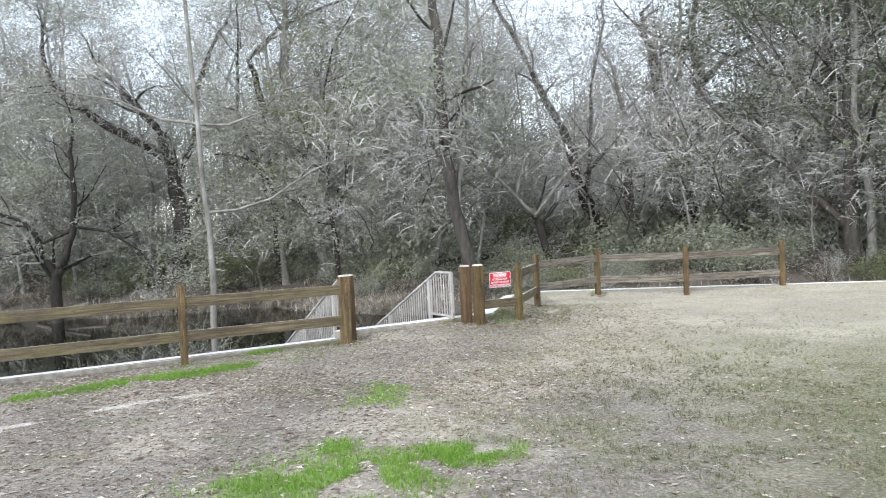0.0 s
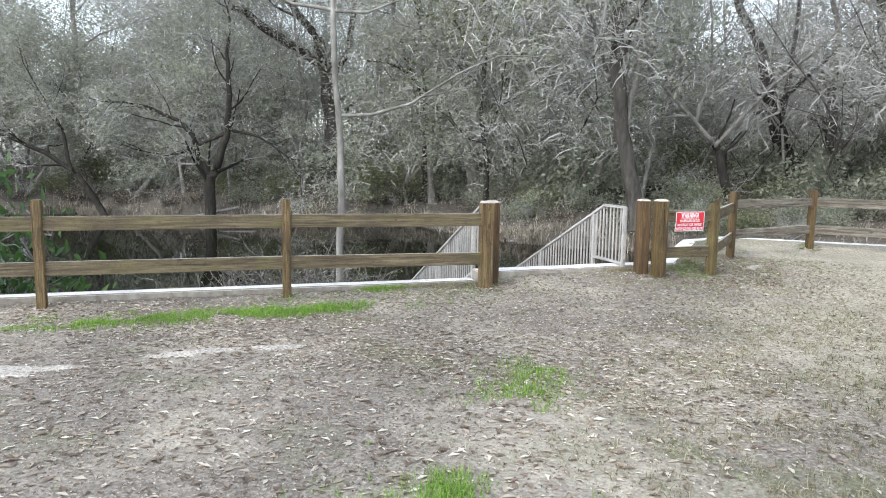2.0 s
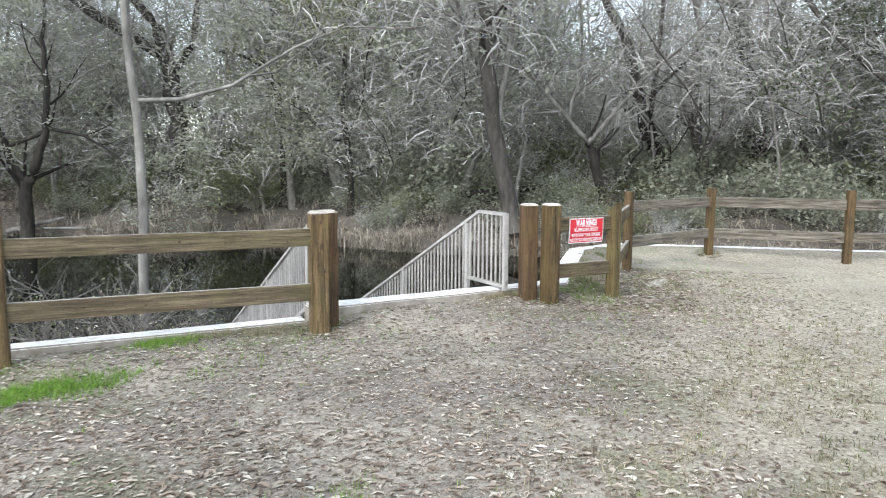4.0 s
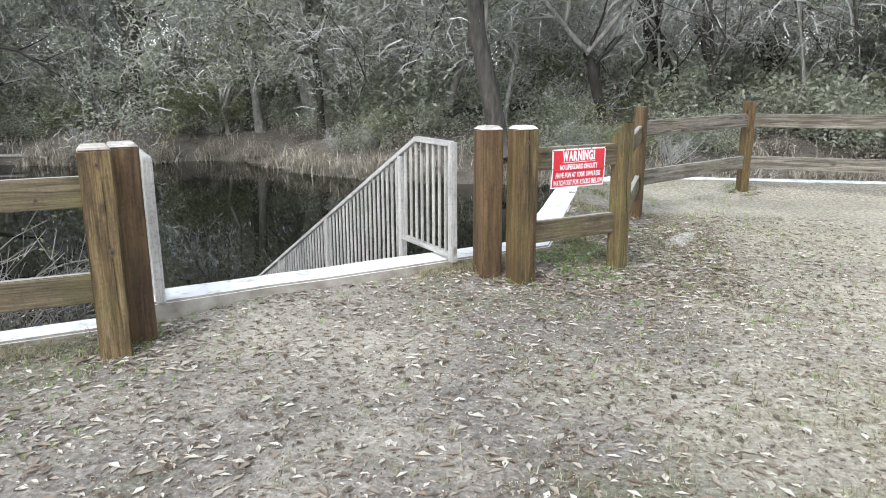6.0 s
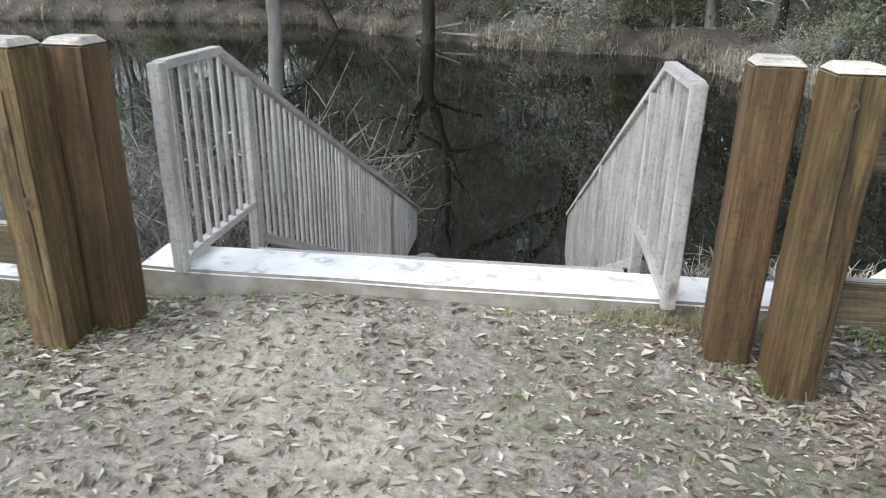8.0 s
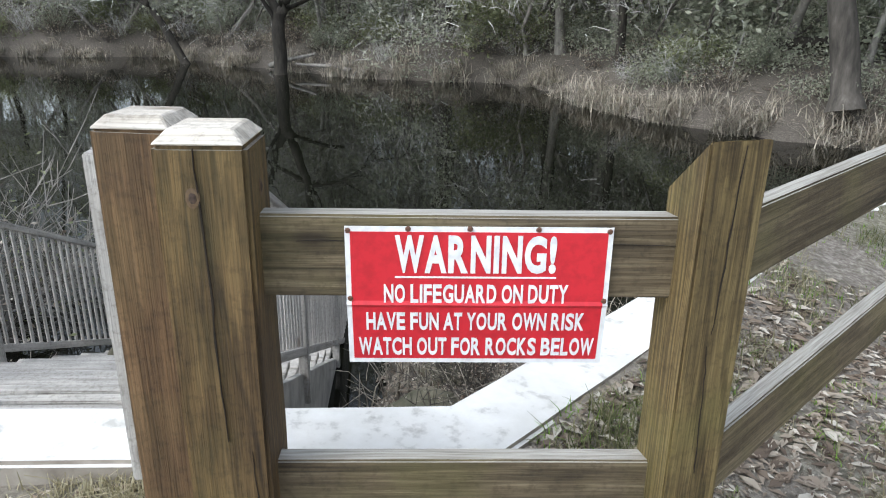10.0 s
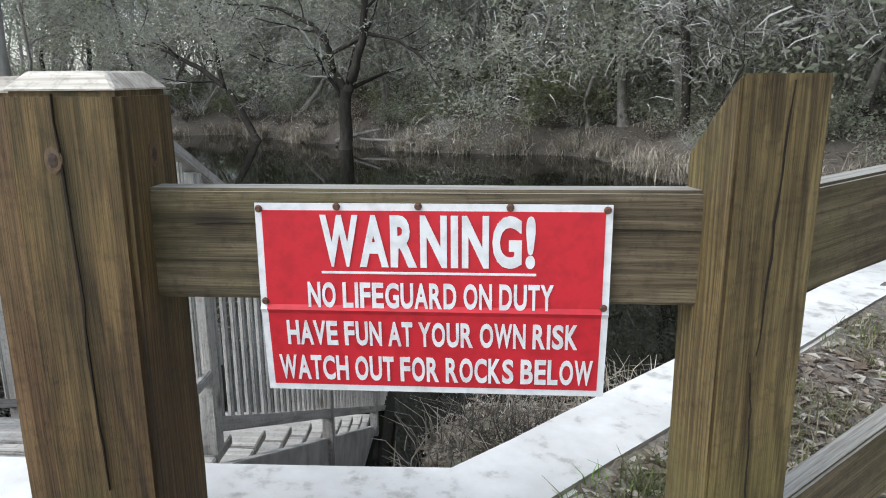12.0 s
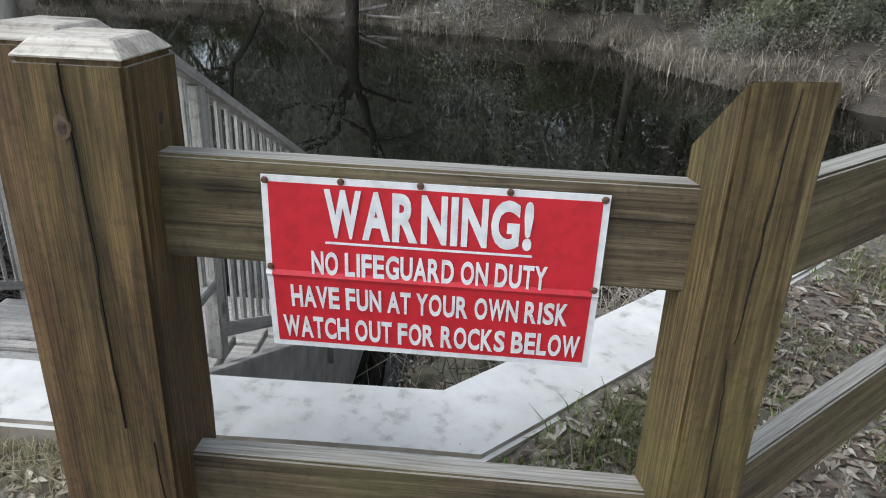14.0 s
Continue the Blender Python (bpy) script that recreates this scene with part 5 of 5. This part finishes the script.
grass("kerb_grass", [(2.95, 13.0, 0.2, 1.5, 0.0), (3.6, 13.0, 0.5, 1.6, 0.0), (0.2, 9.75, 0.5, 0.15, 0.65), (2.2, 11.55, 0.35, 0.08, 0.7)], 2600, STRAW, "dry straw-coloured grass along the wall", 0.05, 0.002, 1.4, 25, 4)


def post_foot(x, y, n, seed):
    """Leaves and soil gathered round a post's foot."""
    litter("fallen_leaves", (x - 0.22, y - 0.22, x + 0.22, y + 0.22), n, seed, LITTER, "dry leaves gathered round a fence post's foot", 0.02, lambda a, b, r: 0.05 < math.hypot(a - x, b - y) < 0.2)


for k, p in enumerate((POST_A, POST_B, POST_C, POST_D, SIGN_POST, left_posts[3], far_posts[0], far_posts[1])):
    post_foot(*p, 260, 500 + k)
    grass("foot_grass", [(p[0], p[1], 0.13, 0.13, 0.0)], 34, GRASS if k % 2 else STRAW, "grass tuft at a fence post's foot", 0.05, 0.002, 1.1, 600 + k, 4)


def sand_patch(cx, cy, rx, ry, turn, seed):
    """A low spill of pale bare sand with a ragged edge."""
    v, f = [(cx, cy, height(cx, cy) + 0.012)], []
    n, m = 6, 64
    for i in range(1, n + 1):
        for k in range(m):
            a = 2 * math.pi * k / m
            q = i / n * (1 + 0.45 * noise.noise(Vector((math.cos(a) * 2.2 + seed, math.sin(a) * 2.2, seed))) + 0.35 * noise.noise(Vector((math.cos(a) * 6 + seed, math.sin(a) * 6, seed))))
            u, w = rx * q * math.cos(a), ry * q * math.sin(a)
            x, y = cx + u * math.cos(turn) - w * math.sin(turn), cy + u * math.sin(turn) + w * math.cos(turn)
            v.append((x, y, height(x, y) + (0.012 if i < n - 1 else 0.006 if i < n else -0.012)))
    f += [(0, 1 + k, 1 + (k + 1) % m) for k in range(m)]
    for i in range(n - 1):
        f += [(1 + i * m + k, 1 + (i + 1) * m + k, 1 + (i + 1) * m + (k + 1) % m, 1 + i * m + (k + 1) % m) for k in range(m)]
    tagged(data_object("sand_patch", v, f, SAND, smooth=True), "pale bare sand showing through the litter", "sand", kind="structure")


SAND = simple("pale_bare_sand", ((0.36, (0.2, 0.175, 0.15)), (0.5, (0.42, 0.385, 0.34)), (0.66, (0.62, 0.585, 0.53))), 45, 0.95, 0.4, 0.01)
for k, (cx, cy, rx, ry, turn) in enumerate(((-0.45, 6.5, 0.36, 0.1, 0.7), (0.05, 6.9, 0.26, 0.07, 0.6), (-1.4, 5.5, 0.55, 0.15, 0.65), (3.7, 12.9, 0.3, 0.1, 1.2))):
    sand_patch(cx, cy, rx, ry, turn, k * 3.7)
